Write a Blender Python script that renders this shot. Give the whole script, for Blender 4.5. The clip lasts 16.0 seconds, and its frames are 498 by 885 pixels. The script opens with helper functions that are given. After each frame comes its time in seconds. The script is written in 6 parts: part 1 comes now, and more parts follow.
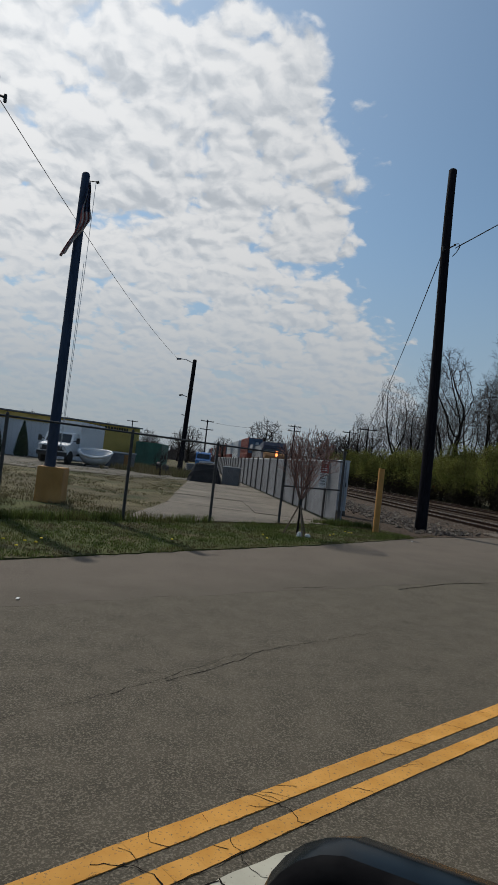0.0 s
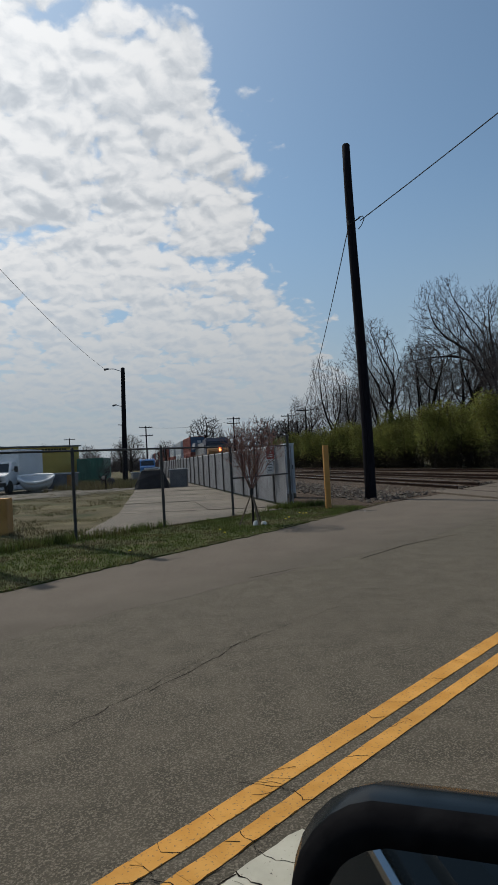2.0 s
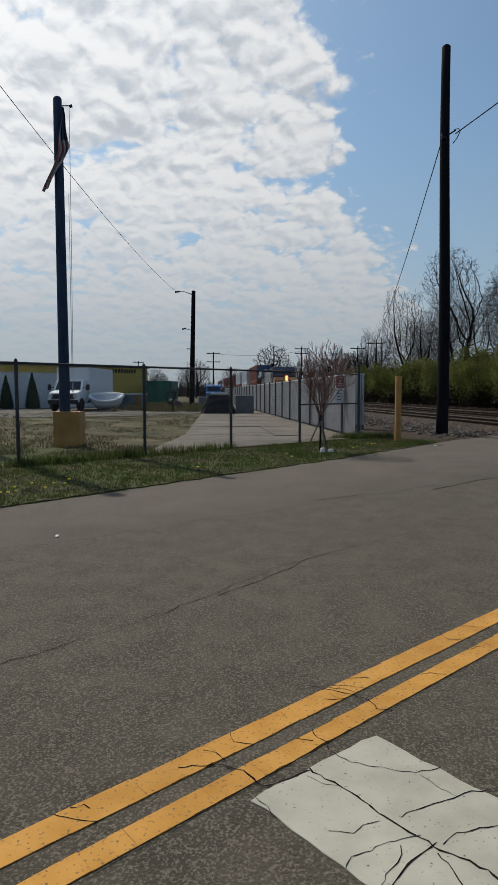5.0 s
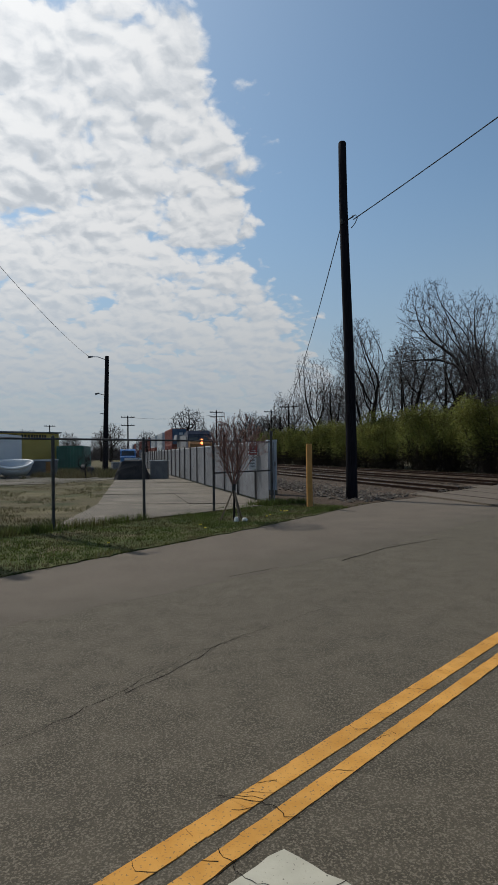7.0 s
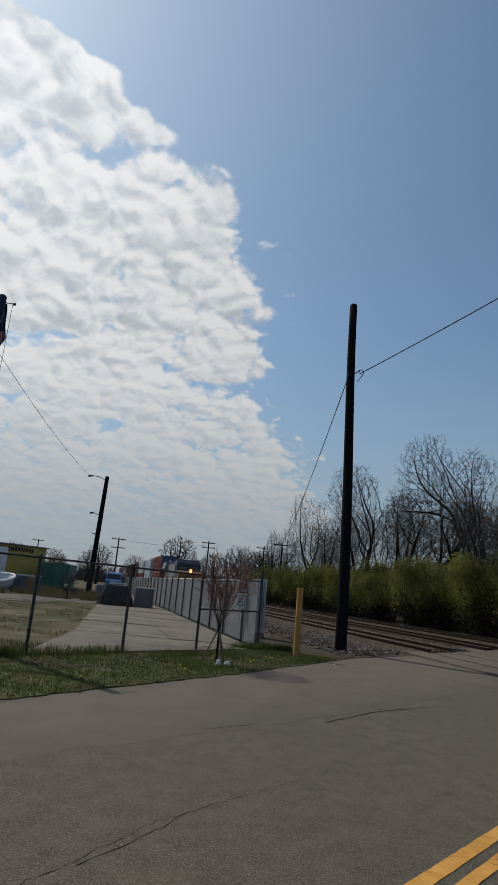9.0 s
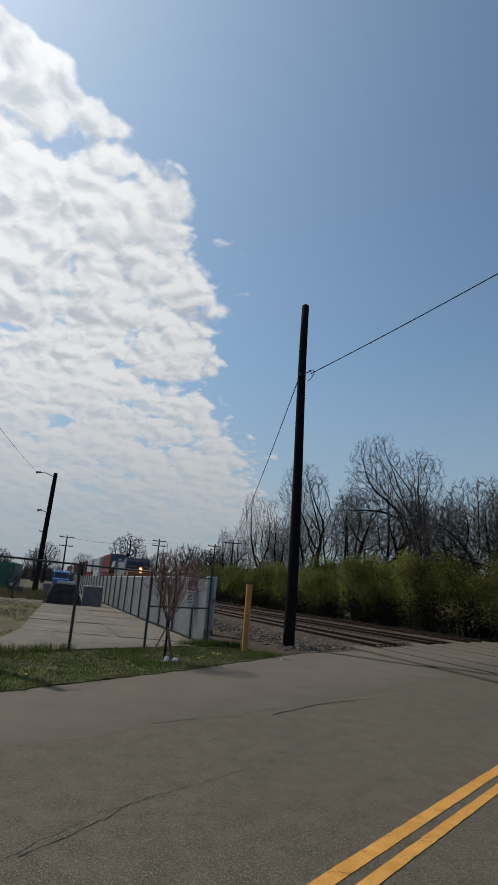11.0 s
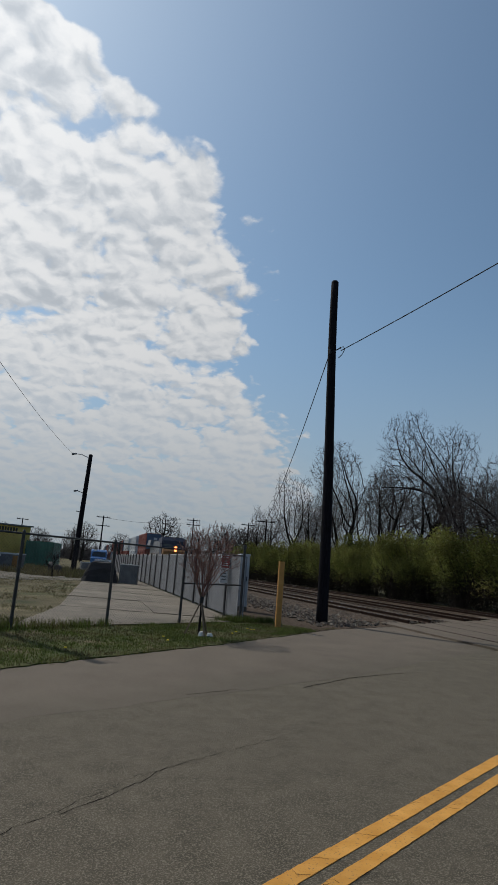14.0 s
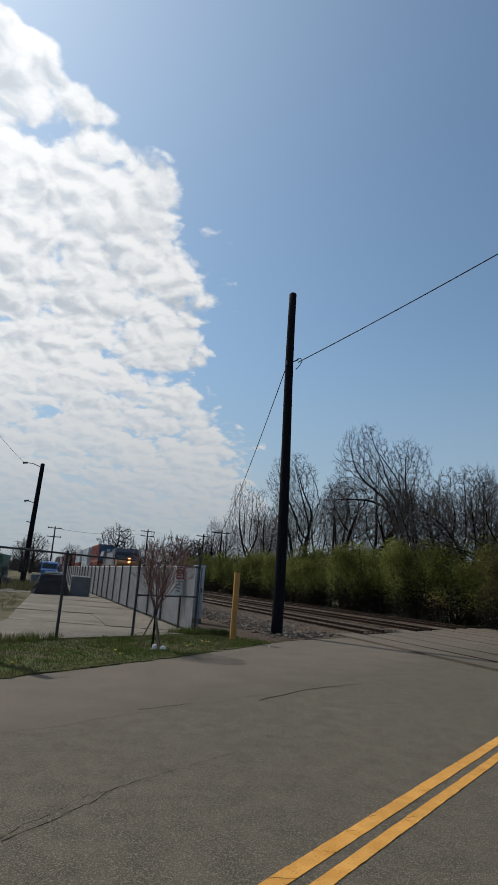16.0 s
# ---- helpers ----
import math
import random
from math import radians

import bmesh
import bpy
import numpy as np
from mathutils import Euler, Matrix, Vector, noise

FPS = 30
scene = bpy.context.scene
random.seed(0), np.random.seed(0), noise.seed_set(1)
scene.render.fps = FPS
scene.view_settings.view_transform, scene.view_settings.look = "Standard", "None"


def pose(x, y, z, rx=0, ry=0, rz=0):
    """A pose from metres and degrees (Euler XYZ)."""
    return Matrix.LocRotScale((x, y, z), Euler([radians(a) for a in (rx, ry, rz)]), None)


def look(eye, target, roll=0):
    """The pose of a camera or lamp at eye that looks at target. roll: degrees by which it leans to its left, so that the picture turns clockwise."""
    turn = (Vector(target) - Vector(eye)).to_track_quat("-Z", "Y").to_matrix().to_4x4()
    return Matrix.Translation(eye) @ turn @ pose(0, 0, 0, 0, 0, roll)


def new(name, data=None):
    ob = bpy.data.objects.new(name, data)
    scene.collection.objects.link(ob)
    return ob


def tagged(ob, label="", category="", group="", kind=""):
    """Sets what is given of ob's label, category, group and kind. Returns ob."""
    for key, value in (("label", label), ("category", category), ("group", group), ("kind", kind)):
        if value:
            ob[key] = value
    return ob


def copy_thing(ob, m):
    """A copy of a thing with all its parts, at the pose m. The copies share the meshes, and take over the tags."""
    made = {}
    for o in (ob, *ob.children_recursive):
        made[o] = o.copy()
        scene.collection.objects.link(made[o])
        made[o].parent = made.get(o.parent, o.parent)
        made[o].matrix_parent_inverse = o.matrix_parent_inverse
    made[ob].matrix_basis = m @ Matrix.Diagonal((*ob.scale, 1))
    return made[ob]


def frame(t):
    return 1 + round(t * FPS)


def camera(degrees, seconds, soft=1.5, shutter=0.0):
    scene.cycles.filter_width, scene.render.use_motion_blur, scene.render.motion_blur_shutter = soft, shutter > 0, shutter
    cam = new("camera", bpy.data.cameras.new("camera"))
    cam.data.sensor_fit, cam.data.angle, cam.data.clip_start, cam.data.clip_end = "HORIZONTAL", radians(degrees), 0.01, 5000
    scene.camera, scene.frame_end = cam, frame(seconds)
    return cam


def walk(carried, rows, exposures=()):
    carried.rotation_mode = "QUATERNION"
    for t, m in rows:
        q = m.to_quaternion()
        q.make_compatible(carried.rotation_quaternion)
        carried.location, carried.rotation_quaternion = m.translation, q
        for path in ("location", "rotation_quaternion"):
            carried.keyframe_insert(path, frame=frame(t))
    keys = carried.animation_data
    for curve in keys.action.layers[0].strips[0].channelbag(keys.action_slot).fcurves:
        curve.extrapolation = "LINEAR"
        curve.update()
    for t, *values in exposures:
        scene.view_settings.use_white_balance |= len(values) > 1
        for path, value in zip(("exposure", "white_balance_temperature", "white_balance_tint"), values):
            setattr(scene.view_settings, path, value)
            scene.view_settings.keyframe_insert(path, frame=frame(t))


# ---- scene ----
# camera: held out of a car window, turned about nearly on the spot
cam = camera(43.80, 16.0)
PATH = [
    (0.0, (0.003, -0.001, 1.435), (0.0025, 1.9983, 1.5044), 6.46),
    (0.5, (0.006, -0.027, 1.455), (0.0106, 1.9717, 1.5148), 7.41),
    (1.0, (0.017, -0.010, 1.441), (0.0892, 1.9867, 1.5327), 7.89),
    (1.5, (0.011, -0.003, 1.435), (0.1242, 1.9912, 1.5253), 7.29),
    (2.0, (-0.009, 0.001, 1.422), (0.1776, 1.9915, 1.4794), -3.11),
    (2.1, (-0.030, 0.034, 1.399), (0.2319, 2.0156, 1.3271), -7.48),
    (2.2, (-0.078, 0.022, 1.396), (0.1958, 2.0001, 1.2901), -9.55),
    (2.5, (-0.182, 0.119, 1.320), (-0.5273, 2.0700, 1.0484), -0.87),
    (3.0, (-0.119, 0.133, 1.302), (-0.2408, 2.1193, 1.1019), -2.05),
    (3.5, (-0.123, 0.150, 1.288), (-0.1921, 2.1418, 1.1258), -0.79),
    (3.7, (-0.108, 0.202, 1.256), (-0.1512, 2.1954, 1.0954), -0.97),
    (6.0, (-0.120, 0.132, 1.303), (-0.1403, 2.1254, 1.1431), 1.91),
    (6.5, (-0.133, 0.133, 1.295), (-0.1530, 2.1270, 1.1367), 4.03),
    (6.7, (-0.116, 0.161, 1.296), (-0.1182, 2.1453, 1.0443), 4.49),
    (7.0, (-0.051, 0.122, 1.453), (0.1942, 2.1070, 1.4906), -0.73),
    (7.5, (-0.066, 0.029, 1.543), (0.0229, 1.9784, 1.9823), 1.87),
    (8.0, (-0.054, 0.046, 1.537), (0.1299, 1.9839, 1.9977), 3.55),
    (8.5, (-0.073, 0.048, 1.540), (0.1541, 1.9769, 2.0164), 4.81),
    (9.0, (-0.085, 0.125, 1.528), (0.1492, 2.0566, 1.9910), 5.08),
    (9.5, (-0.047, 0.047, 1.512), (0.2298, 1.9803, 1.9436), 3.37),
    (10.0, (-0.066, 0.088, 1.493), (0.2721, 1.9929, 1.9985), 3.19),
    (10.2, (-0.084, 0.062, 1.498), (0.2626, 1.9741, 1.9706), 5.29),
    (12.3, (-0.028, 0.002, 1.484), (0.4279, 1.8919, 1.9549), 3.17),
    (12.5, (-0.031, -0.018, 1.471), (0.4254, 1.8667, 1.9599), 3.40),
    (13.0, (-0.034, -0.066, 1.471), (0.1731, 1.8759, 1.9041), 4.57),
    (13.5, (-0.009, 0.032, 1.455), (0.2544, 1.9735, 1.8550), 5.20),
    (14.0, (-0.025, -0.027, 1.470), (0.2663, 1.9118, 1.8670), 4.46),
    (14.5, (-0.027, 0.020, 1.491), (0.2575, 1.9612, 1.8809), 4.28),
    (15.0, (-0.018, 0.020, 1.471), (0.3117, 1.9463, 1.8968), 4.43),
    (15.5, (-0.019, 0.041, 1.460), (0.3769, 1.9542, 1.8891), 3.52),
    (16.0, (-0.028, 0.062, 1.458), (0.3975, 1.9652, 1.9003), 4.26),
]
walk(cam, [(t, look(eye, target, roll)) for t, eye, target, roll in PATH],
     exposures=[(0.0, -0.04), (1.7, -0.04), (2.0, 0.06), (2.5, 0.16), (6.5, 0.1), (7.0, 0.08), (7.5, -0.06), (10.2, -0.04), (12.4, 0.28), (12.8, 0.2), (13.3, -0.12), (14.0, -0.04), (15.0, 0.0), (16.0, 0.2)])

# ---- light: sun high to the front and left, thin broken cloud over the left half of the sky ----
SUN_AZ, SUN_EL = radians(-37), radians(49)


def build_world():
    world = bpy.data.worlds.new("sky")
    scene.world = world
    world.use_nodes = True
    nt = world.node_tree
    nt.nodes.clear()

    def node(kind, **kw):
        n = nt.nodes.new(kind)
        for key, value in kw.items():
            n.inputs[key].default_value = value
        return n

    def link(a, b):
        nt.links.new(a, b)

    def calc(op, a, b=None, c=None, clamp=False):
        n = nt.nodes.new("ShaderNodeMath")
        n.operation, n.use_clamp = op, clamp
        for i, v in enumerate((a, b, c)):
            if v is None:
                continue
            if isinstance(v, (int, float)):
                n.inputs[i].default_value = v
            else:
                link(v, n.inputs[i])
        return n.outputs[0]

    def smooth(v, lo, hi, to_lo=0.0, to_hi=1.0):
        n = nt.nodes.new("ShaderNodeMapRange")
        n.interpolation_type = "SMOOTHSTEP"
        link(v, n.inputs["Value"])
        for key, value in (("From Min", lo), ("From Max", hi), ("To Min", to_lo), ("To Max", to_hi)):
            n.inputs[key].default_value = value
        return n.outputs[0]

    sky = nt.nodes.new("ShaderNodeTexSky")
    sky.sky_type, sky.sun_disc = "NISHITA", False
    sky.sun_elevation, sky.sun_rotation = SUN_EL, SUN_AZ
    sky.air_density, sky.dust_density, sky.ozone_density = 1.0, 0.5, 0.8
    coord = nt.nodes.new("ShaderNodeTexCoord")
    split = nt.nodes.new("ShaderNodeSeparateXYZ")
    link(coord.outputs["Generated"], split.inputs[0])
    x, y, z = split.outputs
    # the cloud deck as a plane overhead, flattened towards the horizon
    plane = nt.nodes.new("ShaderNodeCombineXYZ")
    zs = calc("ADD", calc("MAXIMUM", z, 0.0), 0.34)
    link(calc("DIVIDE", x, zs), plane.inputs[0])
    link(calc("DIVIDE", y, zs), plane.inputs[1])

    def shifted(vec, by):
        n = nt.nodes.new("ShaderNodeVectorMath")
        n.operation = "ADD"
        link(vec, n.inputs[0])
        n.inputs[1].default_value = by
        return n.outputs[0]

    def texture(vec, size, detail, rough):
        n = node("ShaderNodeTexNoise", Scale=size, Detail=detail, Roughness=rough)
        link(vec, n.inputs["Vector"])
        return n.outputs[0]

    wob = node("ShaderNodeTexNoise", Scale=11.0, Detail=5.0)
    link(plane.outputs[0], wob.inputs["Vector"])
    scale = nt.nodes.new("ShaderNodeVectorMath")
    scale.operation = "SCALE"
    scale.inputs["Scale"].default_value = 0.075
    link(wob.outputs["Color"], scale.inputs[0])
    warp = nt.nodes.new("ShaderNodeVectorMath")
    warp.operation = "ADD"
    link(plane.outputs[0], warp.inputs[0])
    link(scale.outputs[0], warp.inputs[1])

    def heap(vec):
        """Height of the cloud heaps: round cells of three sizes and a fine crust."""
        total = calc("MULTIPLY", calc("SUBTRACT", texture(vec, 26.0, 6.0, 0.58), 0.5), 0.55)
        for size, gain in ((8.0, 0.62), (18.0, 0.50), (44.0, 0.20)):
            n = nt.nodes.new("ShaderNodeTexVoronoi")
            n.feature = "SMOOTH_F1"
            n.inputs["Scale"].default_value = size
            n.inputs["Smoothness"].default_value = 0.35
            link(vec, n.inputs["Vector"])
            total = calc("SUBTRACT", total, calc("MULTIPLY", calc("SUBTRACT", n.outputs["Distance"], 0.38), gain))
        return total

    crown, behind = heap(warp.outputs[0]), heap(shifted(warp.outputs[0], (0.010, -0.024, 0.0)))
    big = texture(plane.outputs[0], 2.6, 3.0, 0.5)
    # where the deck ends: its edge, as a bearing, by height over the horizon
    bearing = calc("ARCTAN2", x, y)
    rise = calc("MULTIPLY", calc("ARCSINE", z), 180 / math.pi / 60)
    rim = nt.nodes.new("ShaderNodeValToRGB")
    rim.color_ramp.interpolation = "EASE"
    while len(rim.color_ramp.elements) < 9:
        rim.color_ramp.elements.new(0.5)
    for el, (height, turn) in zip(rim.color_ramp.elements, ((4, 17), (11, 13.5), (16, 9.6), (22, 9.2), (28, 7.4), (33, 5.0), (37.5, 0.5), (41.5, -9), (47, -36))):
        el.position = height / 60
        g = (turn + 90) / 180
        el.color = (g, g, g, 1)
    link(rise, rim.inputs[0])
    edge = calc("SUBTRACT", calc("MULTIPLY", rim.outputs[0], math.pi), math.pi / 2)
    inside = calc("MULTIPLY", calc("SUBTRACT", edge, bearing), 6.0)
    ahead = smooth(y, -0.3, 0.1)
    inside = calc("SUBTRACT", calc("MULTIPLY", calc("ADD", inside, 0.5), ahead), 0.5)
    body = calc("MINIMUM", inside, calc("ADD", 0.40, calc("MULTIPLY", calc("SUBTRACT", big, 0.5), 0.35)))
    cover = smooth(calc("ADD", body, calc("MULTIPLY", crown, 0.85)), -0.08, 0.15)
    # heaps are bright on the side turned up to the sun and grey below
    slope = calc("MULTIPLY", calc("SUBTRACT", crown, behind), 1.75)
    shade = calc("ADD", calc("ADD", slope, 0.60), calc("MULTIPLY", calc("SUBTRACT", big, 0.5), 0.9))
    shade = smooth(calc("SUBTRACT", shade, calc("MULTIPLY", crown, 0.25)), 0.0, 1.0)
    # brighter towards the sun
    sun_dir = (math.sin(SUN_AZ) * math.cos(SUN_EL), math.cos(SUN_AZ) * math.cos(SUN_EL), math.sin(SUN_EL))
    dot = nt.nodes.new("ShaderNodeVectorMath")
    dot.operation = "DOT_PRODUCT"
    link(coord.outputs["Generated"], dot.inputs[0])
    dot.inputs[1].default_value = sun_dir
    near_sun = calc("POWER", calc("MAXIMUM", dot.outputs["Value"], 0.0), 5.0)
    light = calc("ADD", calc("MULTIPLY", near_sun, CLOUD_SUN), CLOUD_BASE)
    depth = smooth(z, 0.10, 0.40, 0.05, 0.34)
    light = calc("MULTIPLY", light, calc("ADD", calc("SUBTRACT", 1.06, depth), calc("MULTIPLY", shade, depth)))
    tint = nt.nodes.new("ShaderNodeVectorMath")
    tint.operation = "SCALE"
    low_tint = nt.nodes.new("ShaderNodeMix")
    low_tint.data_type = "VECTOR"
    link(smooth(z, 0.03, 0.34), low_tint.inputs["Factor"])
    low_tint.inputs["A"].default_value = (0.58, 0.64, 0.69)
    low_tint.inputs["B"].default_value = (0.97, 0.985, 1.0)
    belly = nt.nodes.new("ShaderNodeMix")
    belly.data_type = "VECTOR"
    link(shade, belly.inputs["Factor"])
    belly.inputs["A"].default_value = (0.90, 0.96, 1.03)
    belly.inputs["B"].default_value = (1.0, 1.0, 1.0)
    both = nt.nodes.new("ShaderNodeVectorMath")
    both.operation = "MULTIPLY"
    link(low_tint.outputs["Result"], both.inputs[0])
    link(belly.outputs["Result"], both.inputs[1])
    link(both.outputs[0], tint.inputs[0])
    link(light, tint.inputs["Scale"])
    blue = nt.nodes.new("ShaderNodeVectorMath")
    blue.operation = "SCALE"
    link(sky.outputs[0], blue.inputs[0])
    blue.inputs["Scale"].default_value = SKY_STRENGTH
    hue = nt.nodes.new("ShaderNodeVectorMath")
    hue.operation = "MULTIPLY"
    link(blue.outputs[0], hue.inputs[0])
    hue.inputs[1].default_value = (0.90, 1.01, 0.99)
    # pale haze low over the horizon
    haze = nt.nodes.new("ShaderNodeMix")
    haze.data_type = "RGBA"
    link(smooth(z, -0.05, 0.42, 0.92, 0.0), haze.inputs["Factor"])
    glow = nt.nodes.new("ShaderNodeVectorMath")
    glow.operation = "SCALE"
    glow.inputs[0].default_value = (0.20, 0.235, 0.26)
    sun_dir = (math.sin(SUN_AZ) * math.cos(SUN_EL), math.cos(SUN_AZ) * math.cos(SUN_EL), math.sin(SUN_EL))
    toward = nt.nodes.new("ShaderNodeVectorMath")
    toward.operation = "DOT_PRODUCT"
    link(coord.outputs["Generated"], toward.inputs[0])
    toward.inputs[1].default_value = sun_dir
    link(calc("POWER", calc("MAXIMUM", toward.outputs["Value"], 0.0), 6.0), glow.inputs["Scale"])
    lit = nt.nodes.new("ShaderNodeVectorMath")
    lit.operation = "ADD"
    link(hue.outputs[0], lit.inputs[0])
    link(glow.outputs[0], lit.inputs[1])
    link(lit.outputs[0], haze.inputs["A"])
    haze.inputs["B"].default_value = (0.25, 0.295, 0.36, 1)
    mix = nt.nodes.new("ShaderNodeMix")
    mix.data_type = "RGBA"
    # low down the deck thins into haze
    veil = calc("MULTIPLY", smooth(z, 0.06, 0.24, 0.75, 0.0), smooth(inside, -0.4, 0.5))
    cover = calc("MULTIPLY", calc("MAXIMUM", cover, veil), smooth(z, 0.0, 0.14, 0.6, 1.0))
    link(cover, mix.inputs["Factor"])
    link(haze.outputs["Result"], mix.inputs["A"])
    link(tint.outputs[0], mix.inputs["B"])
    back = nt.nodes.new("ShaderNodeBackground")
    link(mix.outputs["Result"], back.inputs["Color"])
    back.inputs["Strength"].default_value = 1.0
    out = nt.nodes.new("ShaderNodeOutputWorld")
    link(back.outputs[0], out.inputs["Surface"])


SKY_STRENGTH, CLOUD_BASE, CLOUD_SUN = 0.092, 0.565, 0.42
build_world()

sun = new("sun", bpy.data.lights.new("sun", "SUN"))
sun.data.energy, sun.data.angle, sun.data.color = 2.65, radians(0.6), (1.0, 0.95, 0.87)
sun.matrix_world = look((0, 0, 30), (-math.sin(SUN_AZ) * math.cos(SUN_EL), -math.cos(SUN_AZ) * math.cos(SUN_EL), 30 - math.sin(SUN_EL)))


# ---- materials ----
def material(name, colours, scale=3.0, detail=6.0, rough=0.8, metal=0.0, bump=0.0, bump_scale=40.0, bump_size=0.01, island=0.0, spec=0.4,
             speck=None, speck_scale=120.0, speck_at=(0.6, 0.7), patch=0.0, patch_scale=0.35, stretch=None, mid=0.5, width=0.3, emit=0.0, through_light=0.0):
    """Two colours mixed by noise at real size, with large patches, small specks, relief and a random value for each loose piece."""
    m = bpy.data.materials.new(name)
    m.use_nodes = True
    nt = m.node_tree
    bsdf = nt.nodes["Principled BSDF"]
    link = nt.links.new
    coord = nt.nodes.new("ShaderNodeTexCoord")
    vec = coord.outputs["Object"]
    if stretch:
        mp = nt.nodes.new("ShaderNodeMapping")
        mp.inputs["Scale"].default_value = stretch
        link(vec, mp.inputs["Vector"])
        vec = mp.outputs[0]

    def noise_tex(sc, det):
        n = nt.nodes.new("ShaderNodeTexNoise")
        n.inputs["Scale"].default_value, n.inputs["Detail"].default_value = sc, det
        link(vec, n.inputs["Vector"])
        return n.outputs[0]

    def ramp(v, lo, hi):
        n = nt.nodes.new("ShaderNodeMapRange")
        n.inputs["From Min"].default_value, n.inputs["From Max"].default_value = lo, hi
        link(v, n.inputs["Value"])
        return n.outputs[0]

    def mix(f, a, b, blend="MIX"):
        n = nt.nodes.new("ShaderNodeMix")
        n.data_type, n.blend_type = "RGBA", blend
        for key, v in (("Factor", f), ("A", a), ("B", b)):
            if isinstance(v, (tuple, float)):
                n.inputs[key].default_value = (*v, 1) if isinstance(v, tuple) else v
            else:
                link(v, n.inputs[key])
        return n.outputs["Result"]

    col = mix(ramp(noise_tex(scale, detail), mid - width / 2, mid + width / 2), colours[0], colours[1])
    if len(colours) > 2:
        col = mix(ramp(noise_tex(scale * 0.37, 4.0), 0.52, 0.68), col, colours[2])
    if patch:
        n = ramp(noise_tex(patch_scale, 3.0), 0.35, 0.65)
        dark = nt.nodes.new("ShaderNodeMapRange")
        dark.inputs["To Min"].default_value, dark.inputs["To Max"].default_value = 1 - patch, 1 + patch
        link(n, dark.inputs["Value"])
        sc = nt.nodes.new("ShaderNodeVectorMath")
        sc.operation = "SCALE"
        link(col, sc.inputs[0])
        link(dark.outputs[0], sc.inputs["Scale"])
        col = sc.outputs[0]
    if speck:
        col = mix(ramp(noise_tex(speck_scale, 2.0), *speck_at), col, speck)
    if island:
        geo = nt.nodes.new("ShaderNodeNewGeometry")
        info = nt.nodes.new("ShaderNodeObjectInfo")
        add = nt.nodes.new("ShaderNodeMath")
        add.operation = "ADD"
        link(geo.outputs["Random Per Island"], add.inputs[0])
        link(info.outputs["Random"], add.inputs[1])
        wrap = nt.nodes.new("ShaderNodeMath")
        wrap.operation = "FRACT"
        link(add.outputs[0], wrap.inputs[0])
        hsv = nt.nodes.new("ShaderNodeHueSaturation")
        val = nt.nodes.new("ShaderNodeMapRange")
        val.inputs["To Min"].default_value, val.inputs["To Max"].default_value = 1 - island, 1 + island
        link(wrap.outputs[0], val.inputs["Value"])
        hue = nt.nodes.new("ShaderNodeMapRange")
        hue.inputs["To Min"].default_value, hue.inputs["To Max"].default_value = 0.5 - 0.03 * island, 0.5 + 0.05 * island
        link(wrap.outputs[0], hue.inputs["Value"])
        link(val.outputs[0], hsv.inputs["Value"])
        link(hue.outputs[0], hsv.inputs["Hue"])
        link(col, hsv.inputs["Color"])
        col = hsv.outputs[0]
    link(col, bsdf.inputs["Base Color"])
    bsdf.inputs["Roughness"].default_value, bsdf.inputs["Metallic"].default_value = rough, metal
    bsdf.inputs["Specular IOR Level"].default_value = spec
    if bump:
        b = nt.nodes.new("ShaderNodeBump")
        b.inputs["Strength"].default_value, b.inputs["Distance"].default_value = bump, bump_size
        link(noise_tex(bump_scale, 5.0), b.inputs["Height"])
        link(b.outputs[0], bsdf.inputs["Normal"])
    if through_light:
        thin = nt.nodes.new("ShaderNodeBsdfTranslucent")
        link(col, thin.inputs["Color"])
        blend = nt.nodes.new("ShaderNodeMixShader")
        blend.inputs[0].default_value = through_light
        link(bsdf.outputs[0], blend.inputs[1])
        link(thin.outputs[0], blend.inputs[2])
        link(blend.outputs[0], nt.nodes["Material Output"].inputs["Surface"])
    if emit:
        bsdf.inputs["Emission Color"].default_value = (*colours[0], 1)
        bsdf.inputs["Emission Strength"].default_value = emit
    return m


ASPHALT = material("asphalt", ((0.056, 0.048, 0.034), (0.084, 0.072, 0.052)), 4.0, 9, 0.88, bump=1.0, bump_scale=80, bump_size=0.009,
                   speck=(0.155, 0.134, 0.100), speck_scale=115, speck_at=(0.49, 0.63), patch=0.06, patch_scale=0.4, spec=0.2)
ASPHALT_OLD = material("worn_asphalt", ((0.090, 0.072, 0.056), (0.112, 0.091, 0.071)), 1.4, 9, 0.88, bump=0.9, bump_scale=80, bump_size=0.008,
                       speck=(0.160, 0.136, 0.106), speck_scale=115, speck_at=(0.49, 0.66), patch=0.06, patch_scale=0.25, spec=0.2)


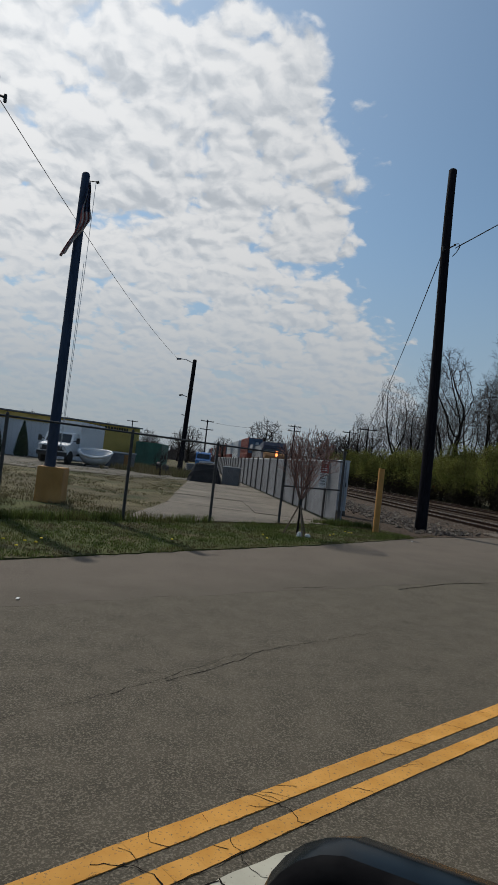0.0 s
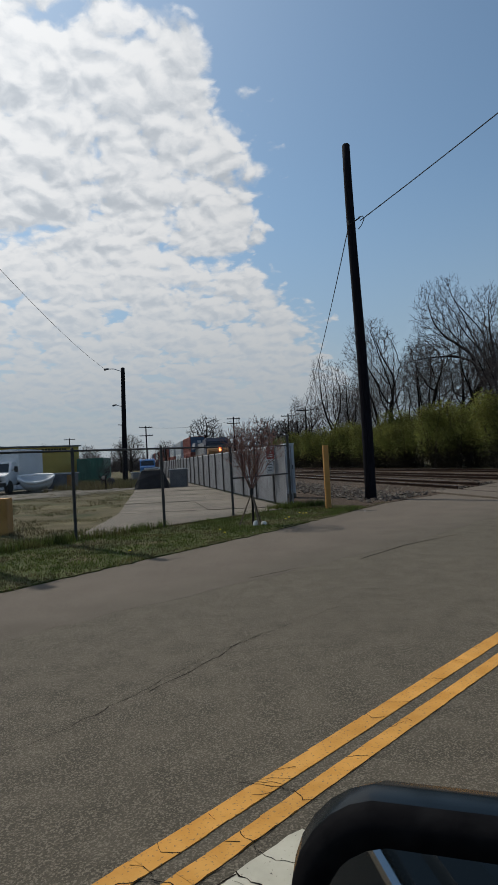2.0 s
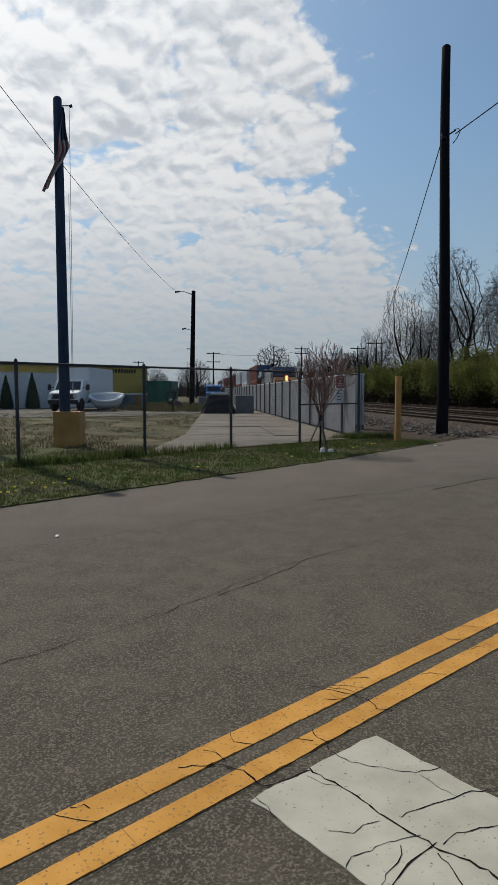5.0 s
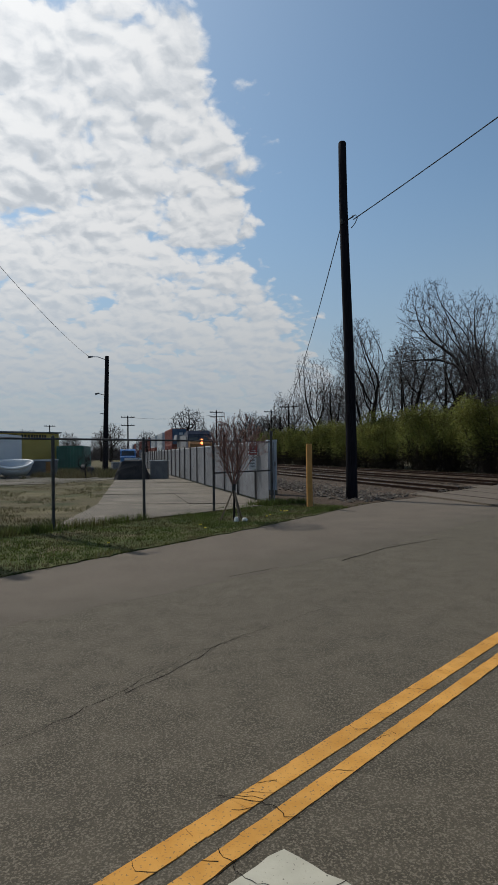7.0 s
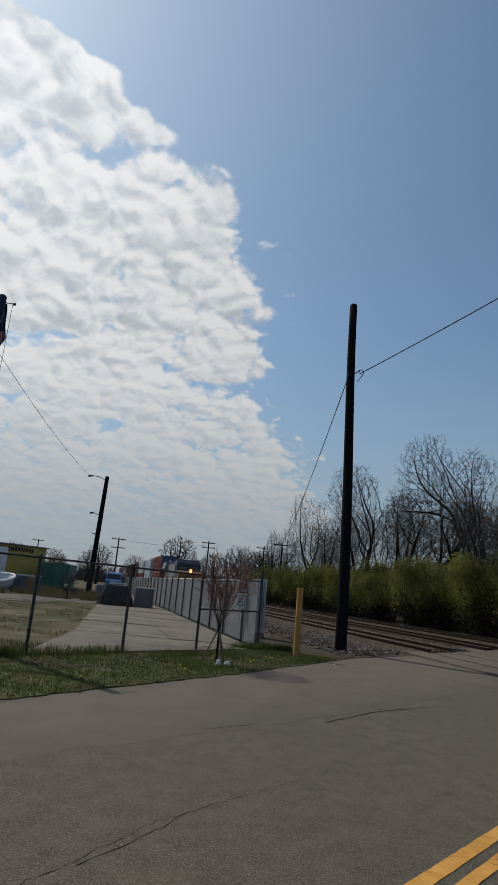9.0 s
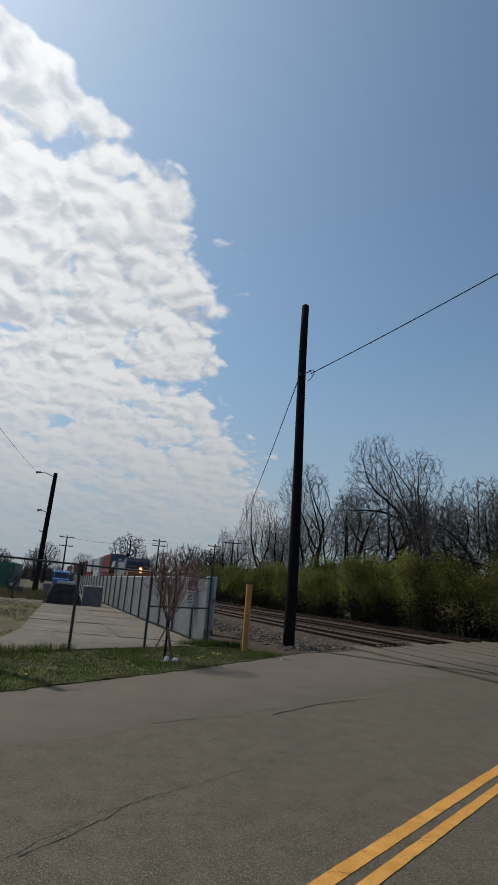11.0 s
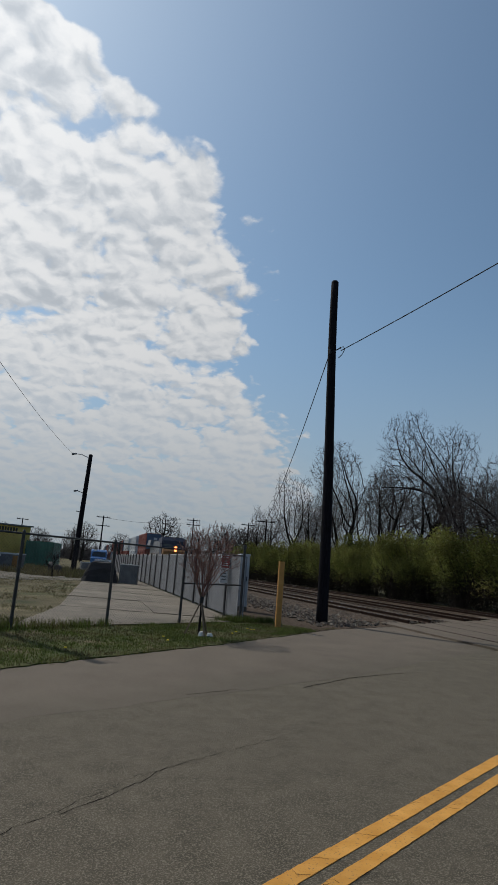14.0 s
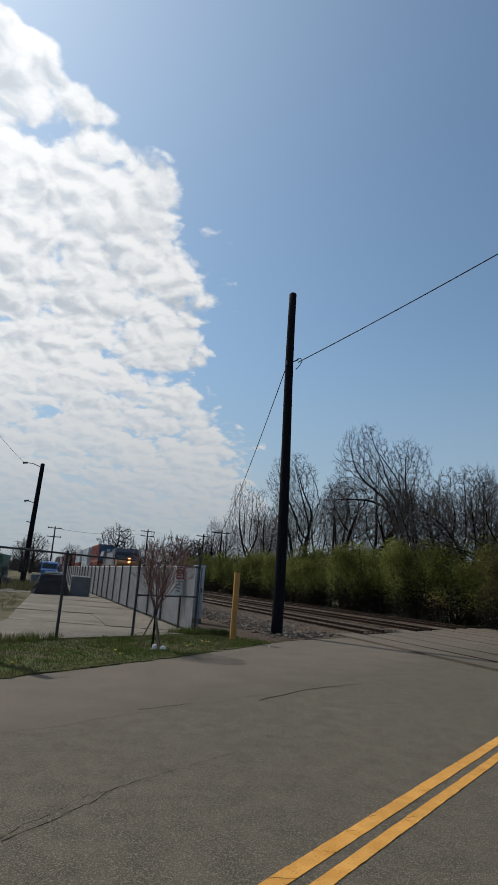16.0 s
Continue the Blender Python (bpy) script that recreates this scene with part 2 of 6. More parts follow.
def worn_lane(m):
    """The pale lane takes over from the darker asphalt gradually, across the road."""
    nt = m.node_tree
    bsdf = nt.nodes["Principled BSDF"]
    old = bsdf.inputs["Base Color"].links[0].from_socket
    coord = nt.nodes.new("ShaderNodeTexCoord")
    across = nt.nodes.new("ShaderNodeVectorMath")
    across.operation = "DOT_PRODUCT"
    across.inputs[1].default_value = (-0.666, 0.746, 0.0)
    nt.links.new(coord.outputs["Object"], across.inputs[0])
    drift = nt.nodes.new("ShaderNodeTexNoise")
    drift.inputs["Scale"].default_value, drift.inputs["Detail"].default_value = 0.9, 7.0
    nt.links.new(coord.outputs["Object"], drift.inputs["Vector"])
    add = nt.nodes.new("ShaderNodeMath")
    add.operation = "MULTIPLY_ADD"
    add.inputs[1].default_value = 2.2
    nt.links.new(drift.outputs[0], add.inputs[0])
    nt.links.new(across.outputs["Value"], add.inputs[2])
    fade = nt.nodes.new("ShaderNodeMapRange")
    fade.interpolation_type = "SMOOTHSTEP"
    fade.inputs["From Min"].default_value, fade.inputs["From Max"].default_value = 5.9, 7.6
    nt.links.new(add.outputs[0], fade.inputs["Value"])
    mix = nt.nodes.new("ShaderNodeMix")
    mix.data_type, mix.blend_type = "RGBA", "MULTIPLY"
    mix.inputs["B"].default_value = (0.80, 0.83, 0.80, 1)
    fade.inputs["To Min"].default_value, fade.inputs["To Max"].default_value = 1.0, 0.0
    nt.links.new(fade.outputs[0], mix.inputs["Factor"])
    nt.links.new(old, mix.inputs["A"])
    nt.links.new(mix.outputs["Result"], bsdf.inputs["Base Color"])


worn_lane(ASPHALT_OLD)
CRACK = material("crack_shadow", ((0.010, 0.009, 0.008), (0.022, 0.019, 0.017)), 30, 4, 1.0, spec=0.0)
YELLOW_PAINT = material("yellow_road_paint", ((0.47, 0.222, 0.04), (0.56, 0.285, 0.065)), 7, 8, 0.85, bump=0.5, bump_scale=90, bump_size=0.003,
                        speck=(0.17, 0.12, 0.06), speck_scale=70, speck_at=(0.60, 0.70), patch=0.1, patch_scale=1.5, spec=0.2)
WHITE_PAINT = material("white_road_paint", ((0.36, 0.345, 0.275), (0.46, 0.44, 0.355)), 5, 8, 0.85, bump=0.5, bump_scale=80, bump_size=0.003,
                       speck=(0.11, 0.10, 0.085), speck_scale=70, speck_at=(0.66, 0.73), patch=0.1, patch_scale=1.5, spec=0.2)
GRASS = material("grass", ((0.055, 0.075, 0.018), (0.10, 0.118, 0.032), (0.13, 0.11, 0.05)), 2.0, 6, 0.75, island=0.5, spec=0.2, through_light=0.4)
DRY_GRASS = material("dry_grass", ((0.085, 0.077, 0.036), (0.135, 0.114, 0.062), (0.065, 0.078, 0.028)), 1.5, 6, 0.85, island=0.35, spec=0.2, through_light=0.3)
SOIL = material("ground_soil", ((0.075, 0.068, 0.033), (0.125, 0.104, 0.06), (0.05, 0.058, 0.022)), 1.1, 9, 0.95, bump=0.7, bump_scale=18, bump_size=0.03,
                patch=0.25, patch_scale=0.22, spec=0.15)
VERGE = material("verge_turf", ((0.045, 0.06, 0.018), (0.08, 0.085, 0.03), (0.11, 0.09, 0.05)), 2.2, 9, 0.95, bump=0.8, bump_scale=25, bump_size=0.03, spec=0.15)
GRAVEL_LOT = material("gravel_lot", ((0.085, 0.075, 0.058), (0.130, 0.116, 0.094), (0.065, 0.061, 0.034)), 0.7, 9, 0.95, bump=0.5, bump_scale=30, bump_size=0.02, patch=0.25)
CONCRETE = material("concrete", ((0.120, 0.102, 0.078), (0.163, 0.141, 0.110), (0.095, 0.081, 0.062)), 1.3, 8, 0.9, bump=0.3, bump_scale=40, bump_size=0.004,
                    speck=(0.095, 0.082, 0.068), speck_scale=9, speck_at=(0.60, 0.76), patch=0.16, island=0.08)
BALLAST = material("ballast", ((0.05, 0.036, 0.026), (0.105, 0.078, 0.058)), 9, 8, 0.95, bump=1.0, bump_scale=16, bump_size=0.08, patch=0.15, spec=0.1)
STONE = material("ballast_stone", ((0.085, 0.069, 0.057), (0.165, 0.14, 0.12)), 6, 5, 0.9, island=0.5, spec=0.15)
RAIL = material("rail_steel", ((0.022, 0.013, 0.010), (0.042, 0.025, 0.018)), 12, 5, 0.8, 0.0, spec=0.1)
RAIL_TOP = material("worn_rail_head", ((0.42, 0.40, 0.38), (0.55, 0.53, 0.51)), 6, 4, 0.3, 1.0)
TIE = material("creosoted_tie", ((0.02, 0.015, 0.012), (0.045, 0.034, 0.026)), 8, 6, 0.95, spec=0.1, island=0.3, stretch=(1, 6, 6))
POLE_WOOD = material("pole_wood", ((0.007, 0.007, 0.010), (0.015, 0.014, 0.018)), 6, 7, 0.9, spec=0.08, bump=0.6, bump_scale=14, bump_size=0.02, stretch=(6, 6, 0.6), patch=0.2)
POLE_GREY = material("weathered_pole", ((0.095, 0.088, 0.082), (0.15, 0.138, 0.125)), 6, 7, 0.85, bump=0.5, bump_scale=14, bump_size=0.02, stretch=(6, 6, 0.6))
POLE_BLUE = material("blue_painted_pole", ((0.018, 0.034, 0.07), (0.032, 0.05, 0.09)), 4, 6, 0.7, spec=0.15, patch=0.15, patch_scale=1.0, stretch=(3, 3, 0.6))
SAFETY_YELLOW = material("faded_yellow_paint", ((0.38, 0.185, 0.045), (0.47, 0.245, 0.07)), 3, 7, 0.65, speck=(0.24, 0.15, 0.07), speck_scale=18, speck_at=(0.66, 0.76), patch=0.12, patch_scale=2)
FENCE_BLACK = material("dark_fence_steel", ((0.03, 0.03, 0.033), (0.06, 0.058, 0.058)), 8, 5, 0.55, 0.3)
WIRE = material("fence_wire", ((0.02, 0.02, 0.022), (0.04, 0.04, 0.042)), 8, 3, 0.7, 0.2)
CABLE = material("black_cable", ((0.03, 0.03, 0.033), (0.05, 0.05, 0.053)), 8, 3, 0.8)
SLAT = material("grey_slat", ((0.14, 0.15, 0.168), (0.195, 0.206, 0.226)), 3, 6, 0.6, island=0.12, patch=0.1, patch_scale=0.7)
GALV = material("galvanised_steel", ((0.42, 0.43, 0.45), (0.54, 0.55, 0.57)), 5, 6, 0.45, 0.6)
CABINET = material("grey_cabinet_paint", ((0.36, 0.38, 0.41), (0.44, 0.46, 0.49)), 3, 6, 0.5, patch=0.08, patch_scale=1.2)
WHITE = material("white_paint", ((0.66, 0.67, 0.68), (0.76, 0.77, 0.78)), 1.6, 6, 0.5, patch=0.06, patch_scale=0.5)
OFFWHITE = material("white_metal_siding", ((0.50, 0.53, 0.57), (0.60, 0.63, 0.66)), 1.0, 6, 0.6, patch=0.08, patch_scale=0.3)
YELLOW_WALL = material("yellow_metal_siding", ((0.44, 0.315, 0.075), (0.52, 0.38, 0.10)), 1.2, 6, 0.55, patch=0.1, patch_scale=0.3)
DARK = material("dark_rubber", ((0.016, 0.016, 0.017), (0.035, 0.034, 0.034)), 10, 4, 0.7)
INK = material("dark_lettering", ((0.03, 0.026, 0.02), (0.05, 0.045, 0.035)), 10, 4, 0.8)
GREEN_STEEL = material("green_container_paint", ((0.02, 0.10, 0.07), (0.035, 0.14, 0.10)), 2, 6, 0.6, patch=0.15)
BLUE_PAINT = material("bright_blue_paint", ((0.025, 0.12, 0.33), (0.04, 0.17, 0.42)), 3, 5, 0.4)
RED_PAINT = material("red_car_paint", ((0.30, 0.02, 0.02), (0.38, 0.035, 0.03)), 3, 5, 0.35)
TARP = material("black_tarpaulin", ((0.010, 0.012, 0.016), (0.022, 0.024, 0.03)), 3, 6, 0.7, bump=0.5, bump_scale=4, bump_size=0.08, spec=0.2)
GREY_BIN = material("grey_plastic", ((0.10, 0.108, 0.12), (0.15, 0.158, 0.17)), 3, 5, 0.6)
BARK = material("dark_bark", ((0.012, 0.010, 0.010), (0.028, 0.023, 0.021)), 5, 7, 0.95, spec=0.1, bump=0.5, bump_scale=20, bump_size=0.02, stretch=(3, 3, 0.7))
TWIG = material("bare_twigs", ((0.055, 0.047, 0.046), (0.095, 0.081, 0.078)), 2, 5, 0.95, spec=0.1, island=0.25)
BUD_TWIG = material("reddish_budding_twigs", ((0.13, 0.065, 0.06), (0.21, 0.115, 0.10)), 6, 4, 0.9, island=0.3)
BUD = material("red_buds", ((0.20, 0.075, 0.06), (0.30, 0.14, 0.11)), 6, 4, 0.9, island=0.4)
LEAF = material("spring_leaves", ((0.10, 0.118, 0.028), (0.185, 0.185, 0.045), (0.21, 0.17, 0.065)), 0.5, 5, 0.75, island=0.5, spec=0.2, patch=0.4, patch_scale=0.35, through_light=0.4)
BROWN_LEAF = material("olive_brown_leaves", ((0.075, 0.068, 0.026), (0.12, 0.105, 0.036), (0.135, 0.09, 0.045)), 0.5, 5, 0.8, island=0.5, spec=0.2, patch=0.4, patch_scale=0.35, through_light=0.35)
# near-black leaf colour: paints in the shade low inside the shrubs
SHADE_LEAF = material("shade_coloured_leaves", ((0.012, 0.013, 0.008), (0.024, 0.021, 0.014), (0.034, 0.026, 0.02)), 0.8, 5, 0.85, island=0.4, spec=0.1, through_light=0.15)
CONIFER = material("conifer_green", ((0.012, 0.026, 0.014), (0.025, 0.045, 0.02)), 4, 5, 0.85, island=0.4)
GLASS_DARK = material("dark_window_glass", ((0.02, 0.025, 0.03), (0.03, 0.036, 0.042)), 2, 3, 0.08, spec=0.6)
LOCO_BLUE = material("dark_blue_loco_paint", ((0.02, 0.028, 0.055), (0.035, 0.045, 0.08)), 2, 6, 0.5, patch=0.15)
LOCO_GOLD = material("dull_gold_loco_paint", ((0.20, 0.095, 0.025), (0.26, 0.13, 0.038)), 2, 6, 0.5, patch=0.15)
LOCO_GREY = material("grey_loco_paint", ((0.13, 0.14, 0.155), (0.18, 0.19, 0.205)), 2, 6, 0.6, patch=0.15)
BOX_RED = material("rust_red_container", ((0.15, 0.034, 0.027), (0.20, 0.05, 0.038)), 1.5, 6, 0.6, patch=0.12)
BOX_GREY = material("pale_grey_container", ((0.40, 0.43, 0.46), (0.50, 0.53, 0.56)), 1.5, 6, 0.6, patch=0.1)
BOX_BLUE = material("slate_blue_container", ((0.05, 0.085, 0.15), (0.075, 0.12, 0.19)), 1.5, 6, 0.6, patch=0.12)
LAMP_ON = material("headlight_glow", ((1.0, 0.24, 0.075), (1.0, 0.24, 0.075)), emit=4.0)
CAR_PAINT = material("dark_teal_car_paint", ((0.004, 0.007, 0.010), (0.006, 0.010, 0.014)), 2, 3, 0.2, spec=0.10)
BLACK_PLASTIC = material("black_plastic", ((0.006, 0.006, 0.007), (0.011, 0.011, 0.012)), 60, 3, 0.55, bump=0.15, bump_scale=400, bump_size=0.001, spec=0.01)
MIRROR = material("mirror_glass", ((0.62, 0.63, 0.63), (0.64, 0.65, 0.65)), 2, 1, 0.02, 1.0)
CHROME = material("chrome_strip", ((0.7, 0.7, 0.7), (0.75, 0.75, 0.75)), 2, 1, 0.12, 1.0)
SIGN_RED = material("faded_red_sign", ((0.33, 0.045, 0.04), (0.42, 0.08, 0.07)), 8, 4, 0.6)
FLAG_RED = material("dull_red_cloth", ((0.25, 0.07, 0.07), (0.33, 0.11, 0.11)), 8, 4, 0.9)
FLAG_BLUE = material("navy_cloth", ((0.035, 0.045, 0.09), (0.055, 0.065, 0.12)), 8, 4, 0.9)
FLAG_WHITE = material("pale_cloth", ((0.40, 0.40, 0.42), (0.5, 0.5, 0.52)), 8, 4, 0.9)
DANDELION = material("dandelion_yellow", ((0.62, 0.45, 0.02), (0.7, 0.55, 0.04)), 8, 4, 0.8)
STAKE = material("stake_wood", ((0.10, 0.075, 0.055), (0.16, 0.12, 0.09)), 12, 5, 0.9, stretch=(4, 4, 0.7))
LITTER = material("white_litter", ((0.65, 0.64, 0.62), (0.78, 0.77, 0.75)), 20, 4, 0.7)


# ---- building blocks ----
class Soup:
    """Loose geometry gathered for one mesh."""

    def __init__(self):
        self.v, self.f = [], []

    def quad(self, *pts):
        n = len(self.v)
        self.v.extend(tuple(p) for p in pts)
        self.f.append(tuple(range(n, n + len(pts))))

    def box(self, c, s, rz=0.0, taper=1.0, rx=0.0, chamfer=0.0):
        """A box of size s round c; taper narrows its top; chamfer cuts the upright edges."""
        hx, hy, hz = s[0] / 2, s[1] / 2, s[2] / 2
        ca, sa = math.cos(rz), math.sin(rz)
        k = min(chamfer, hx * 0.9, hy * 0.9)
        if k > 0:
            ring = [(-hx + k, -hy), (hx - k, -hy), (hx, -hy + k), (hx, hy - k), (hx - k, hy), (-hx + k, hy), (-hx, hy - k), (-hx, -hy + k)]
        else:
            ring = [(-hx, -hy), (hx, -hy), (hx, hy), (-hx, hy)]
        n, m = len(self.v), len(ring)
        for z, t in ((-hz, 1.0), (hz, taper)):
            for x, y in ring:
                x, y = x * t, y * t
                yy, zz = y * math.cos(rx) - z * math.sin(rx), y * math.sin(rx) + z * math.cos(rx)
                self.v.append((c[0] + x * ca - yy * sa, c[1] + x * sa + yy * ca, c[2] + zz))
        self.f.append(tuple(range(n + m - 1, n - 1, -1)))
        self.f.append(tuple(range(n + m, n + 2 * m)))
        for i in range(m):
            j = (i + 1) % m
            self.f.append((n + i, n + j, n + m + j, n + m + i))
        return self

    def tube(self, pts, radii, n=6, cap=True):
        pts = [Vector(p) for p in pts]
        if isinstance(radii, (int, float)):
            radii = [radii] * len(pts)
        start = len(self.v)
        side = None
        for i, p in enumerate(pts):
            d = (pts[min(i + 1, len(pts) - 1)] - pts[max(i - 1, 0)]).normalized()
            if side is None:
                side = d.orthogonal().normalized()
            side = (side - d * side.dot(d)).normalized()
            up = d.cross(side)
            for k in range(n):
                a = 2 * math.pi * k / n
                self.v.append(tuple(p + (side * math.cos(a) + up * math.sin(a)) * radii[i]))
        for i in range(len(pts) - 1):
            for k in range(n):
                a, b = start + i * n + k, start + i * n + (k + 1) % n
                self.f.append((a, b, b + n, a + n))
        if cap:
            self.f.append(tuple(range(start + n - 1, start - 1, -1)))
            last = start + (len(pts) - 1) * n
            self.f.append(tuple(range(last, last + n)))
        return self

    def prism(self, outline, z0, z1):
        """An upright prism over an outline in plan."""
        n, m = len(self.v), len(outline)
        for z in (z0, z1):
            self.v.extend((x, y, z) for x, y in outline)
        self.f.append(tuple(range(n + m - 1, n - 1, -1)))
        self.f.append(tuple(range(n + m, n + 2 * m)))
        for i in range(m):
            j = (i + 1) % m
            self.f.append((n + i, n + j, n + m + j, n + m + i))
        return self

    def extrude(self, outline, x0, x1):
        """A side view (y, z) drawn out along x."""
        n, m = len(self.v), len(outline)
        for x in (x0, x1):
            self.v.extend((x, y, z) for y, z in outline)
        self.f.append(tuple(range(n, n + m)))
        self.f.append(tuple(range(n + 2 * m - 1, n + m - 1, -1)))
        for i in range(m):
            j = (i + 1) % m
            self.f.append((n + i, n + m + i, n + m + j, n + j))
        return self

    def wheel(self, c, r, w, n=14):
        """A wheel standing on its tread, its axle along x."""
        self.tube([(c[0] - w / 2, c[1], c[2]), (c[0] - w * 0.42, c[1], c[2]), (c[0] + w * 0.42, c[1], c[2]), (c[0] + w / 2, c[1], c[2])], [r * 0.9, r, r, r * 0.9], n)
        return self

    def mesh(self, name, mat):
        me = bpy.data.meshes.new(name)
        me.from_pydata(self.v, [], self.f)
        me.materials.append(mat)
        return me


def part(name, soup, mat, parent=None, label="", smooth=False, bevel=0.0):
    me = soup.mesh(name, mat)
    if bevel:
        bm = bmesh.new()
        bm.from_mesh(me)
        bmesh.ops.bevel(bm, geom=bm.edges[:], offset=bevel, segments=2, affect="EDGES", clamp_overlap=True)
        bm.to_mesh(me)
        bm.free()
    if smooth:
        me.polygons.foreach_set("use_smooth", [True] * len(me.polygons))
    ob = new(name, me)
    if parent:
        ob.parent = parent
    if label:
        tagged(ob, label)
    return ob


def thing(name, x, y, z=0.0, rz=0.0, label="", category="", group="", kind=""):
    ob = new(name)
    ob.matrix_basis = pose(x, y, z, 0, 0, rz)
    return tagged(ob, label, category, group, kind)


def sag_wire(a, b, drop, r=0.012, n=24):
    a, b = Vector(a), Vector(b)
    pts = []
    for i in range(n + 1):
        f = i / n
        p = a.lerp(b, f)
        p.z -= drop * 4 * f * (1 - f)
        pts.append(p)
    return Soup().tube(pts, r, 5)


def ragged(pts, step=0.12, wander=0.02, seed=1):
    """A line with many small random bends."""
    rng = random.Random(seed)
    out = []
    for (x0, y0), (x1, y1) in zip(pts, pts[1:]):
        n = max(1, int(math.hypot(x1 - x0, y1 - y0) / step))
        for i in range(n):
            f = i / n
            out.append((x0 + (x1 - x0) * f + rng.uniform(-wander, wander), y0 + (y1 - y0) * f + rng.uniform(-wander, wander)))
    out.append(pts[-1])
    return out


def crack_strip(S, pts, width, z, seed=1, step=0.022, wander=0.006):
    """A thin dark gap along a ragged line, of uneven width."""
    rng = random.Random(seed)
    line = ragged(pts, step, wander, seed)
    left, right = [], []
    for i, (x, y) in enumerate(line):
        a, b = line[max(i - 1, 0)], line[min(i + 1, len(line) - 1)]
        d = Vector((b[0] - a[0], b[1] - a[1]))
        d = d.normalized() if d.length > 1e-6 else Vector((1, 0))
        w = width * rng.uniform(0.25, 1.0) / 2
        left.append((x - d.y * w, y + d.x * w, z))
        right.append((x + d.y * w, y - d.x * w, z))
    for i in range(len(line) - 1):
        S.quad(left[i], right[i], right[i + 1], left[i + 1])


# the road runs along U; N points across it, away from the camera
U, N = Vector((0.746, 0.666)), Vector((-0.666, 0.746))


def on_road(along, across):
    p = U * along + N * across
    return p.x, p.y


def fence_x(y):
    """The slatted fence's line."""
    return 2.72 - 0.108 * (y - 18.0)


RAIL_SLOPE = 0.105
TRACKS = (0.0, 4.15, 8.3)


def rail_x(y):
    """The near rail's line, which runs beside the slatted fence."""
    return 9.04 - RAIL_SLOPE * (y - 20)


# ---- ground, road, tracks ----
EDGE = [(-42, -27.8), (-3.97, 6.05), (-3.05, 6.9), (-1.95, 8.2), (-0.45, 9.95), (1.6, 12.3), (3.57, 14.9), (5.4, 17.2), (7.2, 18.8), (9.3, 20.6), (13.6, 24.4), (60, 68)]

S = Soup()
S.quad((-900, -700, -0.035), (900, -700, -0.035), (900, 1500, -0.035), (-900, 1500, -0.035))
tagged(part("ground", S, SOIL), "dull brown-green soil and thin grass reaching away", "ground", kind="structure")

far_edge = ragged(EDGE, 0.22, 0.035, 3)
near = [(60 + 26, 68 - 30), (-42 + 16, -27.8 - 18)]
S = Soup().prism(far_edge + near, -0.2, -0.004)
road = tagged(part("road", S, ASPHALT), "grey worn asphalt road with patched surface", "road", kind="structure")

# the older, paler far lane lies a little over the rest
S = Soup()
inner = ragged([(-42 + 2.4, -27.8 - 3.2), (-2.97, 4.47), (-2.7, 4.9), (-1.86, 5.4), (0.4, 7.2), (3.0, 9.2), (6.5, 12.6), (12, 17.6), (60, 60)], 0.3, 0.05, 5)
S.prism([(x, y) for x, y in far_edge] + inner[::-1], -0.1, -0.0028)
part("road_shoulder", S, ASPHALT_OLD, road, "paler tan-grey asphalt along the verge")

for k, (lo, hi) in enumerate(((1.828, 1.937), (1.656, 1.747))):
    S = Soup()
    rng = random.Random(20 + k)
    a = -26.0
    while a < 34:
        b = a + rng.uniform(0.07, 0.3)
        j = rng.uniform(0.0004, 0.0015)
        outline = [on_road(a + j, lo), on_road(b, lo + rng.uniform(-0.004, 0.004)), on_road(b, hi + rng.uniform(-0.004, 0.004)), on_road(a + j, hi + rng.uniform(-0.004, 0.004))]
        S.prism(outline, -0.03, 0.0)
        a = b
    tagged(part("road_marking", S, YELLOW_PAINT), "one of two cracked yellow centre lines on the asphalt", "road marking", "yellow centre lines", "structure")

# the white stop bar: pieces between its wide cracks
bar = [(-0.13, 2.02), (0.02, 2.15), (0.28, 2.37), (0.34, 2.39), (0.60, 2.10), (1.25, 1.40), (2.2, 0.37), (1.75, -0.04), (0.82, 0.97), (0.21, 1.66)]
S = Soup().prism(ragged(bar + [bar[0]], 0.06, 0.008, 9)[:-1], -0.03, 0.0)
tagged(part("road_marking", S, WHITE_PAINT), "wide white stop bar with worn, cracked paint", "road marking", kind="structure")

